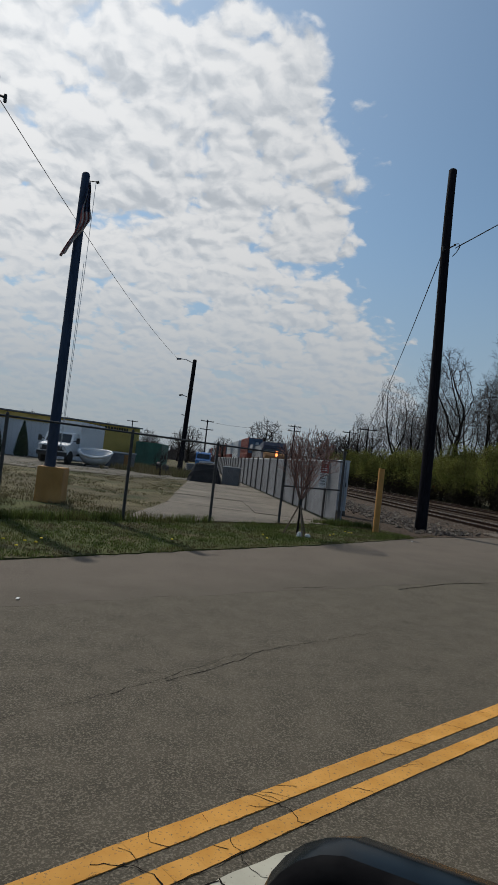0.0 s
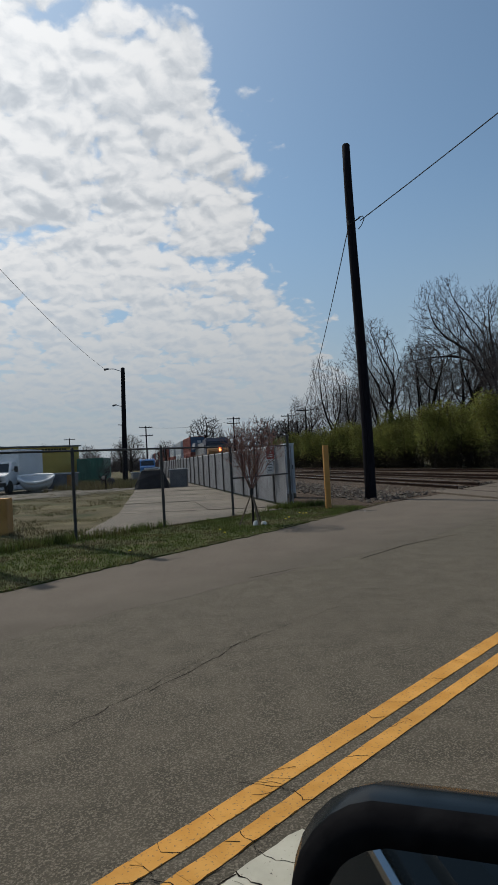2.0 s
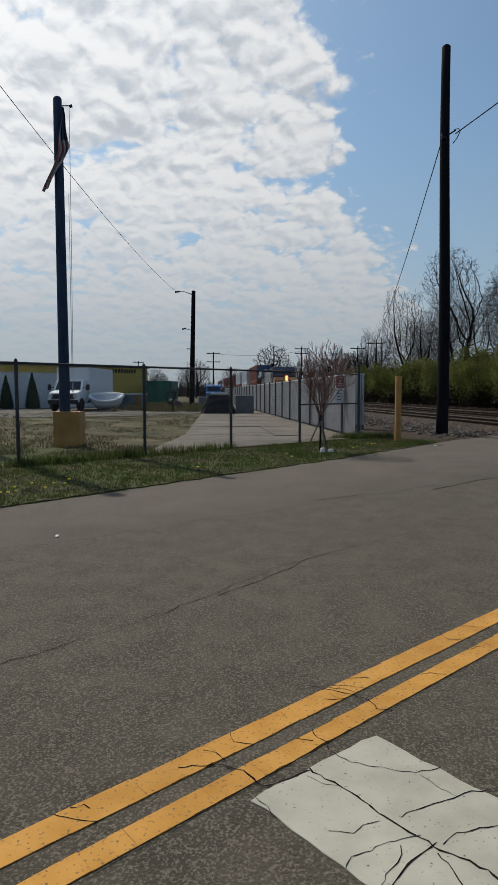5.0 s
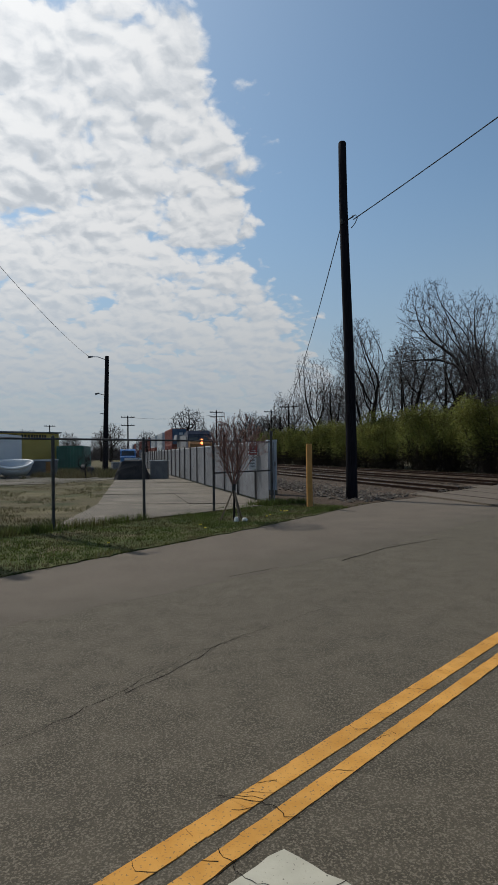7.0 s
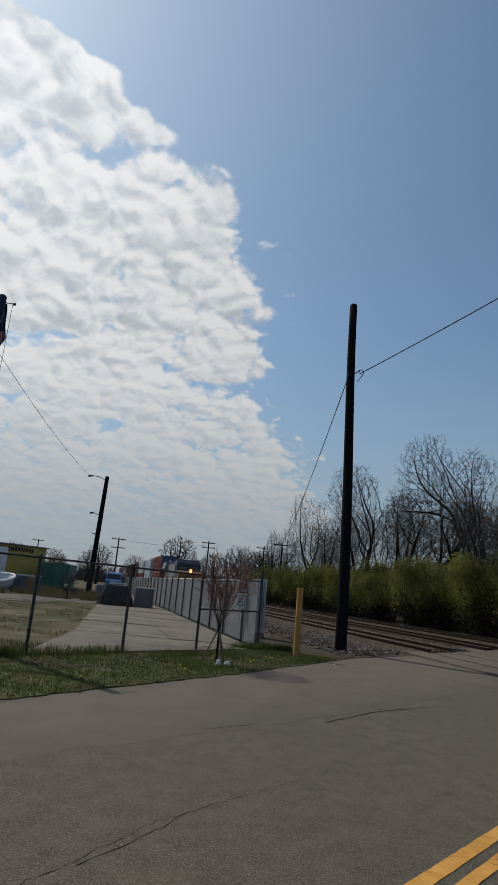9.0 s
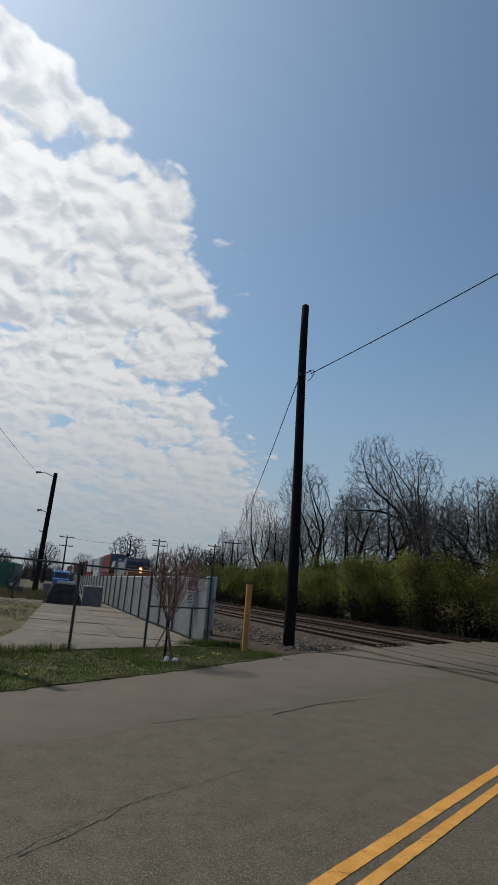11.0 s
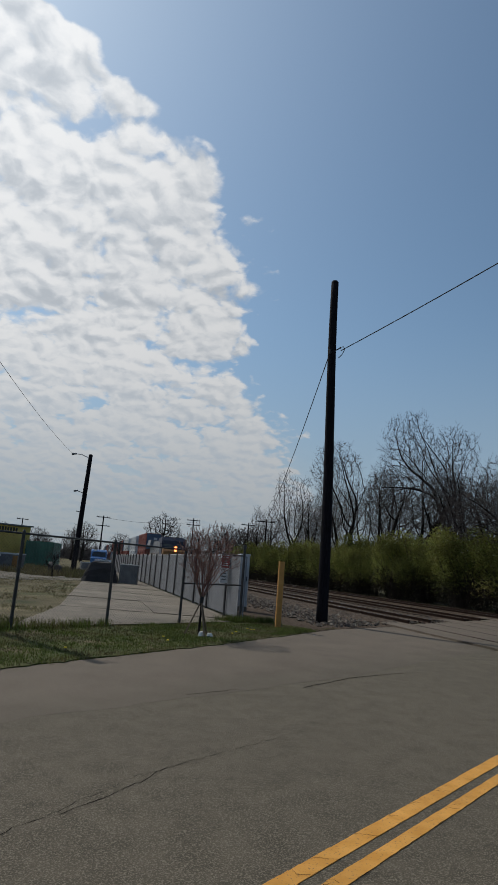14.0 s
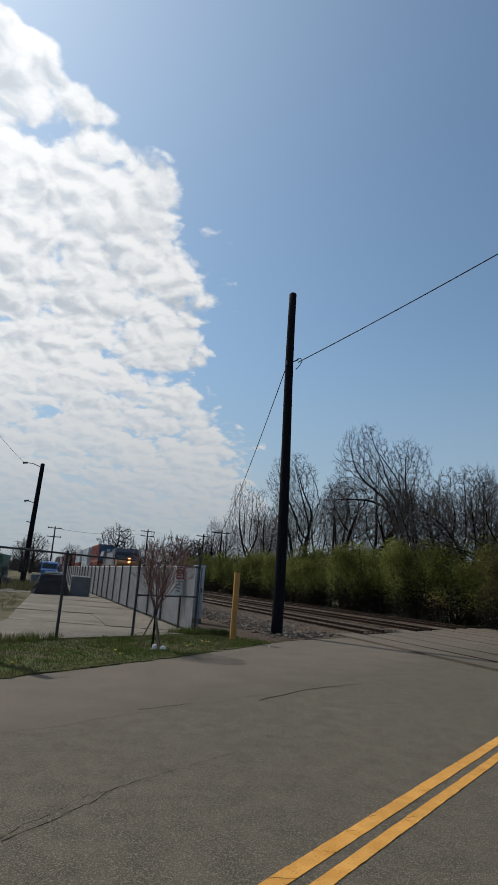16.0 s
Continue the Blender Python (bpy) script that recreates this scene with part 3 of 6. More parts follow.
S = Soup()
Z = 0.0011
for i, (pts, w) in enumerate((
        ([(0.07, 2.19), (0.1, 2.15), (0.16, 2.1), (0.22, 2.03), (0.27, 1.95), (0.32, 1.91), (0.36, 1.86), (0.41, 1.81), (0.48, 1.77), (0.62, 1.6)], 0.009),
        ([(0.33, 1.95), (0.4, 1.99), (0.51, 2.04), (0.59, 2.07), (0.75, 2.1)], 0.006),
        ([(0.42, 1.84), (0.47, 1.88), (0.53, 1.9), (0.7, 1.93)], 0.006),
        ([(0.41, 1.84), (0.34, 1.79), (0.27, 1.72), (0.23, 1.67), (0.15, 1.5)], 0.009),
        ([(0.3, 1.83), (0.28, 1.77), (0.25, 1.74), (0.21, 1.68)], 0.005),
        ([(0.37, 1.87), (0.31, 1.86), (0.19, 1.8), (0.15, 1.78), (0.13, 1.74)], 0.005),
        ([(0.15, 2.3), (0.2, 2.24), (0.29, 2.2), (0.43, 2.17), (0.52, 2.2)], 0.004),
        ([(0.44, 2.16), (0.52, 2.05)], 0.003),
        ([(0.1, 1.89), (0.17, 1.88), (0.21, 1.91), (0.26, 1.93)], 0.004),
        ([(0.06, 2.15), (0.12, 2.1), (0.19, 2.09)], 0.003),
        ([(-0.38, 2.19), (-0.24, 2.21), (-0.16, 2.17), (-0.09, 2.09), (0.01, 2.14), (0.07, 2.18)], 0.008),
        ([(0.12, 2.79), (0.28, 2.72), (0.36, 2.67), (0.38, 2.59), (0.44, 2.58)], 0.006),
        ([(-0.31, 2.3), (-0.26, 2.28), (-0.22, 2.23)], 0.004),
        ([(0.1, 2.43), (0.11, 2.38), (0.15, 2.35), (0.15, 2.3)], 0.004),
        ([(-0.02, 2.57), (0.01, 2.52)], 0.003),
        ([(-0.11, 2.03), (-0.08, 1.99), (-0.05, 1.94)], 0.004),
        ([(0.39, 1.8), (0.42, 1.74), (0.43, 1.68)], 0.005),
)):
    crack_strip(S, pts, w, Z, 40 + i)
# the seams along both yellow lines
for k, (c, w) in enumerate(((1.652, 0.005), (1.824, 0.002))):
    crack_strip(S, [on_road(-3, c), on_road(0, c), on_road(7, c)], w, Z, 70 + k, 0.04, 0.005)
rng = random.Random(5)
for k in range(44):
    a = rng.uniform(-3.0, 6.5)
    lo, hi = rng.choice(((1.656, 1.747), (1.828, 1.937), (1.70, 1.747), (1.828, 1.88), (1.89, 1.937)))
    crack_strip(S, [on_road(a, lo), on_road(a + rng.uniform(-0.06, 0.02), (lo + hi) / 2), on_road(a - rng.uniform(0.0, 0.1), hi)], 0.0048, Z, 90 + k, 0.02, 0.008)
# the long crack in the lane, and shorter ones
for k, (pts, w) in enumerate((
        ([(-6.5, -1.9), (-1.75, 2.5), (-1.40, 2.93), (-1.17, 3.14), (-0.63, 3.72), (0.09, 4.72), (0.71, 5.28), (1.4, 5.9)], 0.006),
        ([(-0.35, 4.0), (0.0, 4.45), (0.3, 4.9)], 0.009), ([(2.2, 8.3), (3.2, 9.3), (4.3, 10.0)], 0.03),
        ([(0.6, 7.5), (1.3, 8.0)], 0.02))):
    crack_strip(S, pts, w, -0.0016, 130 + k, 0.06, 0.02)
part("crack", S, CRACK, road, "dark ragged cracks in asphalt and paint")

# turf verge and bare gravelly lot behind the fence
verge_front = ragged(EDGE[1:7] + [(4.3, 15.85)], 0.2, 0.05, 8)
verge_back = [(4.35, 17.0), (3.7, 18.0), (2.9, 18.2), (1.0, 15.4), (-0.7, 14.2), (-2.3, 12.9), (-3.2, 14.2), (-9, 15.5), (-30, 2), (-30, -16)]
S = Soup().prism(verge_front + verge_back, -0.1, 0.012)
verge = tagged(part("verge", S, VERGE), "rough green turf strip between road and fence", "verge", kind="structure")
S = Soup().prism([(-4.1, 39), (-6.2, 35), (-11, 33), (-16.4, 31.5), (-34, 24), (-75, 10), (-75, 70), (20, 75), (3, 42), (-0.4, 46)], -0.1, -0.012)
tagged(part("yard", S, GRAVEL_LOT), "pale gravel yard with worn patches", "yard", kind="structure")

apron = ragged([(4.3, 15.85), (5.4, 17.2), (7.2, 18.8), (9.3, 20.6)], 0.2, 0.05, 18) + [(9.6, 22.5), (3.2, 24.0), (2.95, 18.2), (3.7, 18.0), (4.35, 17.0)]
tagged(part("gravel_apron", Soup().prism(apron, -0.1, 0.004), BALLAST), "brown gravel and dirt between road and tracks", "gravel", kind="structure")

# concrete drive behind the fence, slab by slab
drive = tagged(new("driveway"), "pale concrete driveway of cracked slabs", "driveway", kind="structure")
rows = [(12.7, 17.35), (18.72, 17.9), (23.5, 22.7), (28.4, 27.55), (33.2, 32.0), (38.4, 37.0), (46, 45)]


def drive_left(y):
    return -2.2 - 0.062 * max(y - 17.5, 0) - (0.06 * (17.5 - y) if y < 17.5 else 0)


for (l0, r0), (l1, r1) in zip(rows, rows[1:]):
    for a, b in ((0.0, 0.55), (0.55, 1.0)):
        quad = []
        for f, (l, r), dy in ((a, (l0, r0), 0.03), (b, (l0, r0), 0.03), (b, (l1, r1), -0.03), (a, (l1, r1), -0.03)):
            yl = l + dy
            yr = r + dy
            x = drive_left(yl) * (1 - f) + (fence_x(yr) - 0.12) * f
            quad.append((x + (0.003 if f == a else -0.003), yl * (1 - f) + yr * f))
        S = Soup().prism(ragged(quad + [quad[0]], 0.35, 0.015, int(l0 * 7 + a * 10))[:-1], -0.1, 0.03 + 0.006 * math.sin(l0 * 3 + a * 5))
        part("slab", S, CONCRETE, drive)
S = Soup()
for (l0, r0) in rows[1:6]:
    crack_strip(S, [(drive_left(l0), l0), (fence_x(r0) - 0.15, r0)], 0.2, 0.042, int(l0), 0.1, 0.03)
part("joint", S, TIE, drive, "weeds and dirt in the joints")

# ballast bed
S = Soup()
ys = [12 + 4 * i for i in range(60)]
prof = [(-4.6, -0.03), (-2.6, 0.0), (-1.2, 0.05), (2.6, 0.06), (3.4, 0.02), (4.3, 0.06), (6.7, 0.06), (7.4, 0.02), (8.2, 0.06), (10.6, 0.05), (12.2, -0.03)]
for y0, y1 in zip(ys, ys[1:]):
    for (a, za), (b, zb) in zip(prof, prof[1:]):
        S.quad((rail_x(y0) + a, y0, za), (rail_x(y0) + b, y0, zb), (rail_x(y1) + b, y1, zb), (rail_x(y1) + a, y1, za))
S.v = [(x, max(y, 20.5 + max(0, (x - 8.0)) * 0.86) if y < 30 else y, z) for x, y, z in S.v]
tagged(part("ballast", S, BALLAST), "grey crushed-stone bed under the rail tracks", "ballast", kind="structure")
rng = random.Random(77)
S = Soup()
for k in range(7600):
    y = 16.4 + 28 * rng.random() ** 1.5
    x = rail_x(y) + rng.uniform(-4.3, 3.2)
    if y < 17.6 + (x - 5.4) * 0.86 + (0.3 if x < 5.4 else 0) or (x < 4.2 and y < 17.6) or x < fence_x(y) + 0.5 or (x < 4.6 and rng.random() < 0.5):
        continue
    r = rng.uniform(0.025, 0.075)
    c = Vector((x, y, 0.0 + r * 0.4))
    n = len(S.v)
    tips = [c + Vector((math.cos(a + rng.uniform(-0.4, 0.4)) * r * rng.uniform(0.7, 1.3), math.sin(a) * r * rng.uniform(0.7, 1.3), rng.uniform(-0.3, 0.3) * r)) for a in (0, 1.57, 3.14, 4.71)]
    S.v.extend(tuple(t) for t in tips)
    S.v.append(tuple(c + Vector((rng.uniform(-0.3, 0.3) * r, rng.uniform(-0.3, 0.3) * r, r * rng.uniform(0.6, 1.0)))))
    S.v.append(tuple(c - Vector((0, 0, r))))
    for i in range(4):
        S.f.append((n + i, n + (i + 1) % 4, n + 4))
        S.f.append((n + (i + 1) % 4, n + i, n + 5))
tagged(part("ballast_stones", S, STONE), "loose grey stones beside the tracks", "stones", kind="stuff")


def track(offset, first):
    t = thing("railway_track", rail_x(20) + offset, 20, 0.0, 0.0, "rusty steel rails on dark timber ties", "railway track", "parallel tracks", "structure")
    ang = math.atan(RAIL_SLOPE)
    for k in (0.0, 1.435):
        S = Soup()
        for s0, s1 in ((first + k * 0.8, 60), (60, 420)):
            a, b = s0 - 20, s1 - 20
            pr = [(-0.07, 0.02), (0.07, 0.02), (0.07, 0.035), (0.012, 0.05), (0.012, 0.12), (0.036, 0.13), (0.036, 0.165), (-0.036, 0.165), (-0.036, 0.13), (-0.012, 0.12), (-0.012, 0.05), (-0.07, 0.035)]
            n = len(S.v)
            for yy in (a, b):
                S.v.extend((k - RAIL_SLOPE * yy + px, yy, pz) for px, pz in pr)
            m = len(pr)
            for i in range(m):
                j = (i + 1) % m
                S.f.append((n + i, n + j, n + m + j, n + m + i))
            S.f.append(tuple(range(n + m - 1, n - 1, -1)))
        rail = part("rail", S, RAIL, t)
        S = Soup()
        a, b = first + k * 0.8 - 20, 400
        S.quad(*[(k - RAIL_SLOPE * yy + px, yy, 0.169) for yy, px in ((a, -0.022), (a, 0.022), (b, 0.022), (b, -0.022))])
        part("rail_head", S, RAIL_TOP, rail, "worn bright rail head")
    tie = None
    y = first + 1.9
    while y < 150:
        if tie is None:
            tie = part("tie", Soup().box((0, 0, 0.035), (2.6, 0.23, 0.12), chamfer=0.02), TIE, t)
            ob = tie
        else:
            ob = new("tie", tie.data)
            ob.parent = t
        ob.matrix_basis = pose(0.717 - RAIL_SLOPE * (y - 20) + 0.02 * math.sin(y * 7), y - 20, -0.045, 0, 0, math.degrees(ang) + math.sin(y * 5))
        y += 0.56
    return t


for off in TRACKS:
    track(off, 20.5 + 0.8 * off)

# level crossing: timber and asphalt panels between the rails
cross = thing("level_crossing", 0, 0, 0, 0, "flush asphalt and timber crossing panels with flangeway gaps", "level crossing", kind="structure")
for off in TRACKS:
    for a, b in ((-1.1, -0.09), (0.09, 1.345), (1.525, 2.7)):
        y0 = 20.4 + (off + max(a, 0)) * 0.86
        pts = [(rail_x(y0) + off + a, y0), (rail_x(y0) + off + b, y0 + (b - a) * 0.86), (rail_x(10) + off + b, 8.0), (rail_x(10) + off + a, 8.0)]
        part("panel", Soup().prism(pts, -0.1, 0.05), ASPHALT_OLD, cross)
    for k in (0.0, 1.435):
        y0 = 20.5 + (off + k) * 0.86
        S = Soup().prism([(rail_x(y0) + off + k - 0.03, y0), (rail_x(y0) + off + k + 0.03, y0), (rail_x(8) + off + k + 0.03, 8), (rail_x(8) + off + k - 0.03, 8)], -0.05, 0.052)
        part("crossing_rail", S, RAIL, cross, "worn rail set flush in the road")
for off in TRACKS[:2]:
    S = Soup().prism([(rail_x(21) + off + 2.7, 22.9 + off * 0.8), (rail_x(21) + off + 3.05, 23.3 + off * 0.8), (rail_x(10) + off + 3.05, 8), (rail_x(10) + off + 2.7, 8)], -0.1, 0.046)
    part("panel", S, ASPHALT_OLD, cross)


# ---- fences ----
def chain_link(S, a, b, z0, z1, pitch=0.072, r=0.0013):
    """Two sets of slanting wires between two points in plan."""
    a, b = Vector((*a, 0)), Vector((*b, 0))
    length, d = (b - a).length, (b - a).normalized()
    h = z1 - z0
    for sgn in (1, -1):
        s = -h
        while s < length:
            lo, hi = max(0.0, s), min(length, s + h)
            if hi - lo > 0.02:
                za, zb = z0 + (lo - s), z0 + (hi - s)
                if sgn < 0:
                    za, zb = z1 - (lo - s), z1 - (hi - s)
                S.tube([a + d * lo + Vector((0, 0, za)), a + d * hi + Vector((0, 0, zb))], r, 3, False)
            s += pitch
    # the twisted ends that stand over the rail
    s = 0.0
    while s < length:
        p = a + d * s
        S.tube([p + Vector((0, 0, z1)), p + Vector((0, 0, z1 + 0.035))], r * 1.3, 3, False)
        s += pitch


def post(parent, x, y, h, r=0.032, name="post"):
    S = Soup().tube([(x, y, -0.05), (x, y, h), (x, y, h + 0.02), (x, y, h + 0.045)], [r, r, r * 0.9, r * 0.3], 10)
    for z in (0.25, 0.7, 1.15, 1.6):
        if z < h:
            S.tube([(x, y, z - 0.012), (x, y, z + 0.012)], r * 1.18, 10)
    return part(name, S, FENCE_BLACK, parent, smooth=False)


fence = tagged(new("chain_link_fence"), "dark chain-link fence with steel posts beside the road", "fence")
FRONT = [(-19.3, -4.4), (-17.2, -2.2), (-15.1, -0.1), (-13.0, 2.0), (-10.9, 4.1), (-8.6, 6.4), (-6.35, 8.7), (-4.25, 10.82), (-2.38, 12.65), (-0.70, 14.28), (0.97, 15.0 + 0.92)]
FRONT[-1] = (0.98, 15.05 + 0.86)
for x, y in FRONT:
    post(fence, x, y, 1.83)
for a, b in zip(FRONT, FRONT[1:]):
    part("top_rail", Soup().tube([(*a, 1.80), (*b, 1.80)], 0.021, 8), FENCE_BLACK, fence)
    S = Soup()
    chain_link(S, a, b, 0.05, 1.79)
    part("wire_mesh", S, WIRE, fence, "woven diamond wire mesh")
gate = tagged(new("fence_gate"), "dark chain-link gate panel with a middle rail", "gate")
CORNER = (2.78, 17.82)
post(gate, *CORNER, 2.0, 0.038)
A = FRONT[-1]
for z, r in ((1.80, 0.021), (0.98, 0.021)):
    part("rail", Soup().tube([(*A, z), (*CORNER, z)], r, 8), FENCE_BLACK, gate)
S = Soup()
chain_link(S, A, CORNER, 0.05, 1.79)
part("wire_mesh", S, WIRE, gate, "woven diamond wire mesh")
S = Soup().tube([(*CORNER, 2.0), (*CORNER, 2.07)], 0.05, 8).box((CORNER[0], CORNER[1], 2.09), (0.09, 0.05, 0.05))
part("post_cap", S, FENCE_BLACK, gate)

slat_fence = tagged(new("slatted_fence"), "long chain-link fence filled with grey privacy slats along the concrete drive", "fence")
ys = [18.0, 19.35] + [22.0 + 2.45 * i for i in range(26)]
for i, (y0, y1) in enumerate(zip(ys, ys[1:])):
    a, b = Vector((fence_x(y0), y0, 0)), Vector((fence_x(y1), y1, 0))
    if i:
        S = Soup().tube([a + Vector((-0.06, 0, 0)), a + Vector((-0.06, 0, 1.86)), a + Vector((-0.06, 0, 1.9))], [0.035, 0.035, 0.012], 8)
        part("post", S, FENCE_BLACK, slat_fence)
    part("top_rail", Soup().tube([a + Vector((0, 0, 1.82)), b + Vector((0, 0, 1.82))], 0.024, 6), GALV, slat_fence, "bright galvanised top rail")
    d = (b - a).normalized()
    S = Soup()
    n = int((b - a).length / 0.066)
    for k in range(n):
        c = a + d * (k + 0.5) * (b - a).length / n
        S.box((c.x, c.y, 0.93), (0.012, 0.058, 1.74), math.atan2(d.y, d.x) - math.pi / 2)
    part("slats", S, SLAT, slat_fence, "grey plastic slats")
# end return of the slatted fence, towards the tracks
a, b = Vector((2.86, 17.95, 0)), Vector((3.02, 18.75, 0))
S = Soup()
for k in range(12):
    c = a.lerp(b, (k + 0.5) / 12)
    S.box((c.x, c.y, 0.93), (0.012, 0.058, 1.74), -0.2)
part("slats", S, SLAT, slat_fence, "grey plastic slats")

cab = thing("equipment_cabinet", 3.46, 22.0, 0, -6, "grey steel trackside equipment cabinet on a concrete foot", "cabinet")
part("body", Soup().box((0, 0, 1.03), (0.34, 0.5, 1.75), chamfer=0.03), CABINET, cab)
part("roof", Soup().box((0, 0, 1.925), (0.38, 0.55, 0.05), chamfer=0.03), CABINET, cab)
part("foot", Soup().box((0, 0, 0.07), (0.36, 0.54, 0.2)), CONCRETE, cab)
door = part("door", Soup().box((0, -0.26, 1.03), (0.29, 0.02, 1.65)), CABINET, cab)
part("handle", Soup().box((0.1, -0.28, 1.1), (0.03, 0.025, 0.16)), DARK, door, "dark latch")

sign = thing("warning_sign", fence_x(19.35) - 0.12, 19.3, 0, 8, "red and white warning sign tied to the slatted fence", "sign")
part("board", Soup().box((-0.02, -0.04, 1.60), (0.30, 0.008, 0.46)), WHITE, sign)
part("panel", Soup().box((-0.02, -0.047, 1.61), (0.25, 0.006, 0.36)), SIGN_RED, sign, "faded red panel")
S = Soup()
for z, w in ((1.74, 0.16), (1.56, 0.14), (1.50, 0.18)):
    S.box((-0.02, -0.053, z), (w, 0.006, 0.03))
S.tube([(-0.02, -0.05, 1.645), (-0.02, -0.056, 1.645)], 0.035, 10)
part("mark", S, WHITE, sign, "pale unreadable marks")
sign = thing("notice_board", fence_x(19.35) - 0.12, 19.3, 0, 8, "small white notice tied to the slatted fence", "sign")
part("board", Soup().box((-0.05, -0.04, 1.16), (0.24, 0.008, 0.38)), WHITE, sign)
S = Soup()
for k in range(3):
    S.box((-0.05, -0.046, 1.26 - 0.09 * k), (0.14, 0.006, 0.03))
part("mark", S, GREY_BIN, sign, "grey unreadable lines")


# ---- poles, flag, wires ----
def wood_pole(name, x, y, h, r0, r1, mat, label, bend=0.0, lean=(0.0, 0.0)):
    t = thing(name, x, y, 0, 0, label, "pole")
    pts, radii = [], []
    for i in range(15):
        f = i / 14
        pts.append((lean[0] * f + bend * math.sin(f * 5.5), lean[1] * f, -0.3 + (h + 0.3) * f))
        radii.append(r0 + (r1 - r0) * f)
    pts += [(pts[-1][0], pts[-1][1], h + 0.04), (pts[-1][0], pts[-1][1], h + 0.06)]
    radii += [r1 * 0.75, r1 * 0.3]
    part("shaft", Soup().tube(pts, radii, 14), mat, t, smooth=True)
    return t


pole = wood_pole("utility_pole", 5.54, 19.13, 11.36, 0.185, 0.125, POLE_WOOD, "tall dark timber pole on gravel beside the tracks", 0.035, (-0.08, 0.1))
S = Soup().tube([(-0.16, -0.05, 8.75), (0.2, 0.02, 8.98)], 0.02, 6).tube([(-0.2, -0.04, 8.7), (-0.2, -0.04, 8.86)], 0.035, 8)
S.tube([(0.14, 0, 8.98), (0.26, -0.06, 9.0), (0.3, -0.08, 8.9), (0.22, -0.05, 8.72), (0.12, 0, 8.6)], 0.014, 5)
part("bracket", S, DARK, pole, "small dark wire bracket")
w = tagged(part("overhead_wire", sag_wire((5.72, 19.1, 8.86), (15.5, 2.0, 13.85), 0.3, 0.016), CABLE), "black twisted service wire from the pole across the road", "wire")
w2 = tagged(part("overhead_wire", sag_wire((5.36, 19.1, 8.78), (17.6, 110, 8.3), 3.3, 0.016, 40), CABLE), "black slack wire running along the tracks", "wire")
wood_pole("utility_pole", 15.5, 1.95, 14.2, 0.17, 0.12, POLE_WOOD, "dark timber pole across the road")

flag_pole = wood_pole("flag_pole", -4.72, 15.0, 8.05, 0.135, 0.098, POLE_BLUE, "tall dark blue painted pole set in a yellow block")
S = Soup().tube([(0.1, 0, 7.9), (0.3, 0.0, 7.9)], 0.012, 6).tube([(0.28, 0, 7.88), (0.34, 0, 7.9)], 0.035, 8)
part("pulley_arm", S, DARK, flag_pole)
S = Soup().tube([(0.27, 0, 7.88), (0.26, -0.03, 5.0), (0.21, 0, 1.3)], 0.007, 4).tube([(0.22, -0.02, 5.9), (0.19, 0, 1.3)], 0.007, 4)
part("halyard", S, GALV, flag_pole, "thin pale rope")

# limp flag, folded, blown back across its pole
flag = thing("flag", -4.72, 15.0, 0, 0, "limp faded striped cloth flag hanging half-way folded", "flag")
groups = {"red_stripe": Soup(), "pale_stripe": Soup(), "blue_field": Soup()}
rows_n, cols_n = 26, 12


def flag_point(u, v):
    # u across the folds, v down the cloth: it hangs beside the pole, then swings across it
    swing = max(0.0, v - 0.52) / 0.48
    width = 0.05 + 0.44 * v - 0.62 * max(0.0, v - 0.56)
    x = 0.17 + 0.05 * v - 0.47 * swing ** 1.15 + (u - 0.6) * width + 0.018 * math.sin(13 * v)
    z = 7.80 - 1.66 * v - 0.20 * v * (1 - u) - 0.10 * swing * math.sin(3.1 * u)
    return x, -0.17 + 0.05 * math.sin(17 * u + 2 * v) + 0.03 * math.sin(9 * v + 4 * u), z


for i in range(cols_n):
    for j in range(rows_n):
        u0, u1, v0, v1 = i / cols_n, (i + 1) / cols_n, j / rows_n, (j + 1) / rows_n
        key = "blue_field" if v0 < 0.42 and u0 > 0.3 else ("red_stripe" if i % 2 == 0 else "pale_stripe")
        S = groups[key]
        front = [flag_point(*p) for p in ((u0, v0), (u0, v1), (u1, v1), (u1, v0))]
        S.quad(*front)
        S.quad(*[(x, y + 0.006, z) for x, y, z in front[::-1]])
for key, mat in (("red_stripe", FLAG_RED), ("pale_stripe", FLAG_WHITE), ("blue_field", FLAG_BLUE)):
    part(key, groups[key], mat, flag)

block = thing("pole_base_block", -4.62, 15.0, 0, 3, "faded yellow painted block round the foot of the pole", "block")
part("block", Soup().box((0, 0, 0.41), (0.62, 0.62, 0.86), chamfer=0.02), SAFETY_YELLOW, block, bevel=0.012)

lamp_pole = wood_pole("street_lamp_pole", -7.35, 15.0, 10.3, 0.18, 0.13, POLE_GREY, "grey weathered timber pole with a lamp and yellow foot", 0.05, (0.12, 0.0))
part("guard", Soup().tube([(0, 0, 0), (0.01, 0, 1.8)], [0.2, 0.195], 14), SAFETY_YELLOW, lamp_pole, "faded yellow guard sleeve", smooth=True)
S = Soup().tube([(0.05, 0, 9.62), (-0.4, -0.15, 9.72), (-0.62, -0.22, 9.68)], 0.025, 8)
arm = part("lamp_arm", S, GALV, lamp_pole)
S = Soup().tube([(-0.58, -0.2, 9.70), (-0.66, -0.24, 9.66), (-0.78, -0.28, 9.58)], [0.05, 0.09, 0.05], 10)
part("lamp_head", S, GREY_BIN, arm)
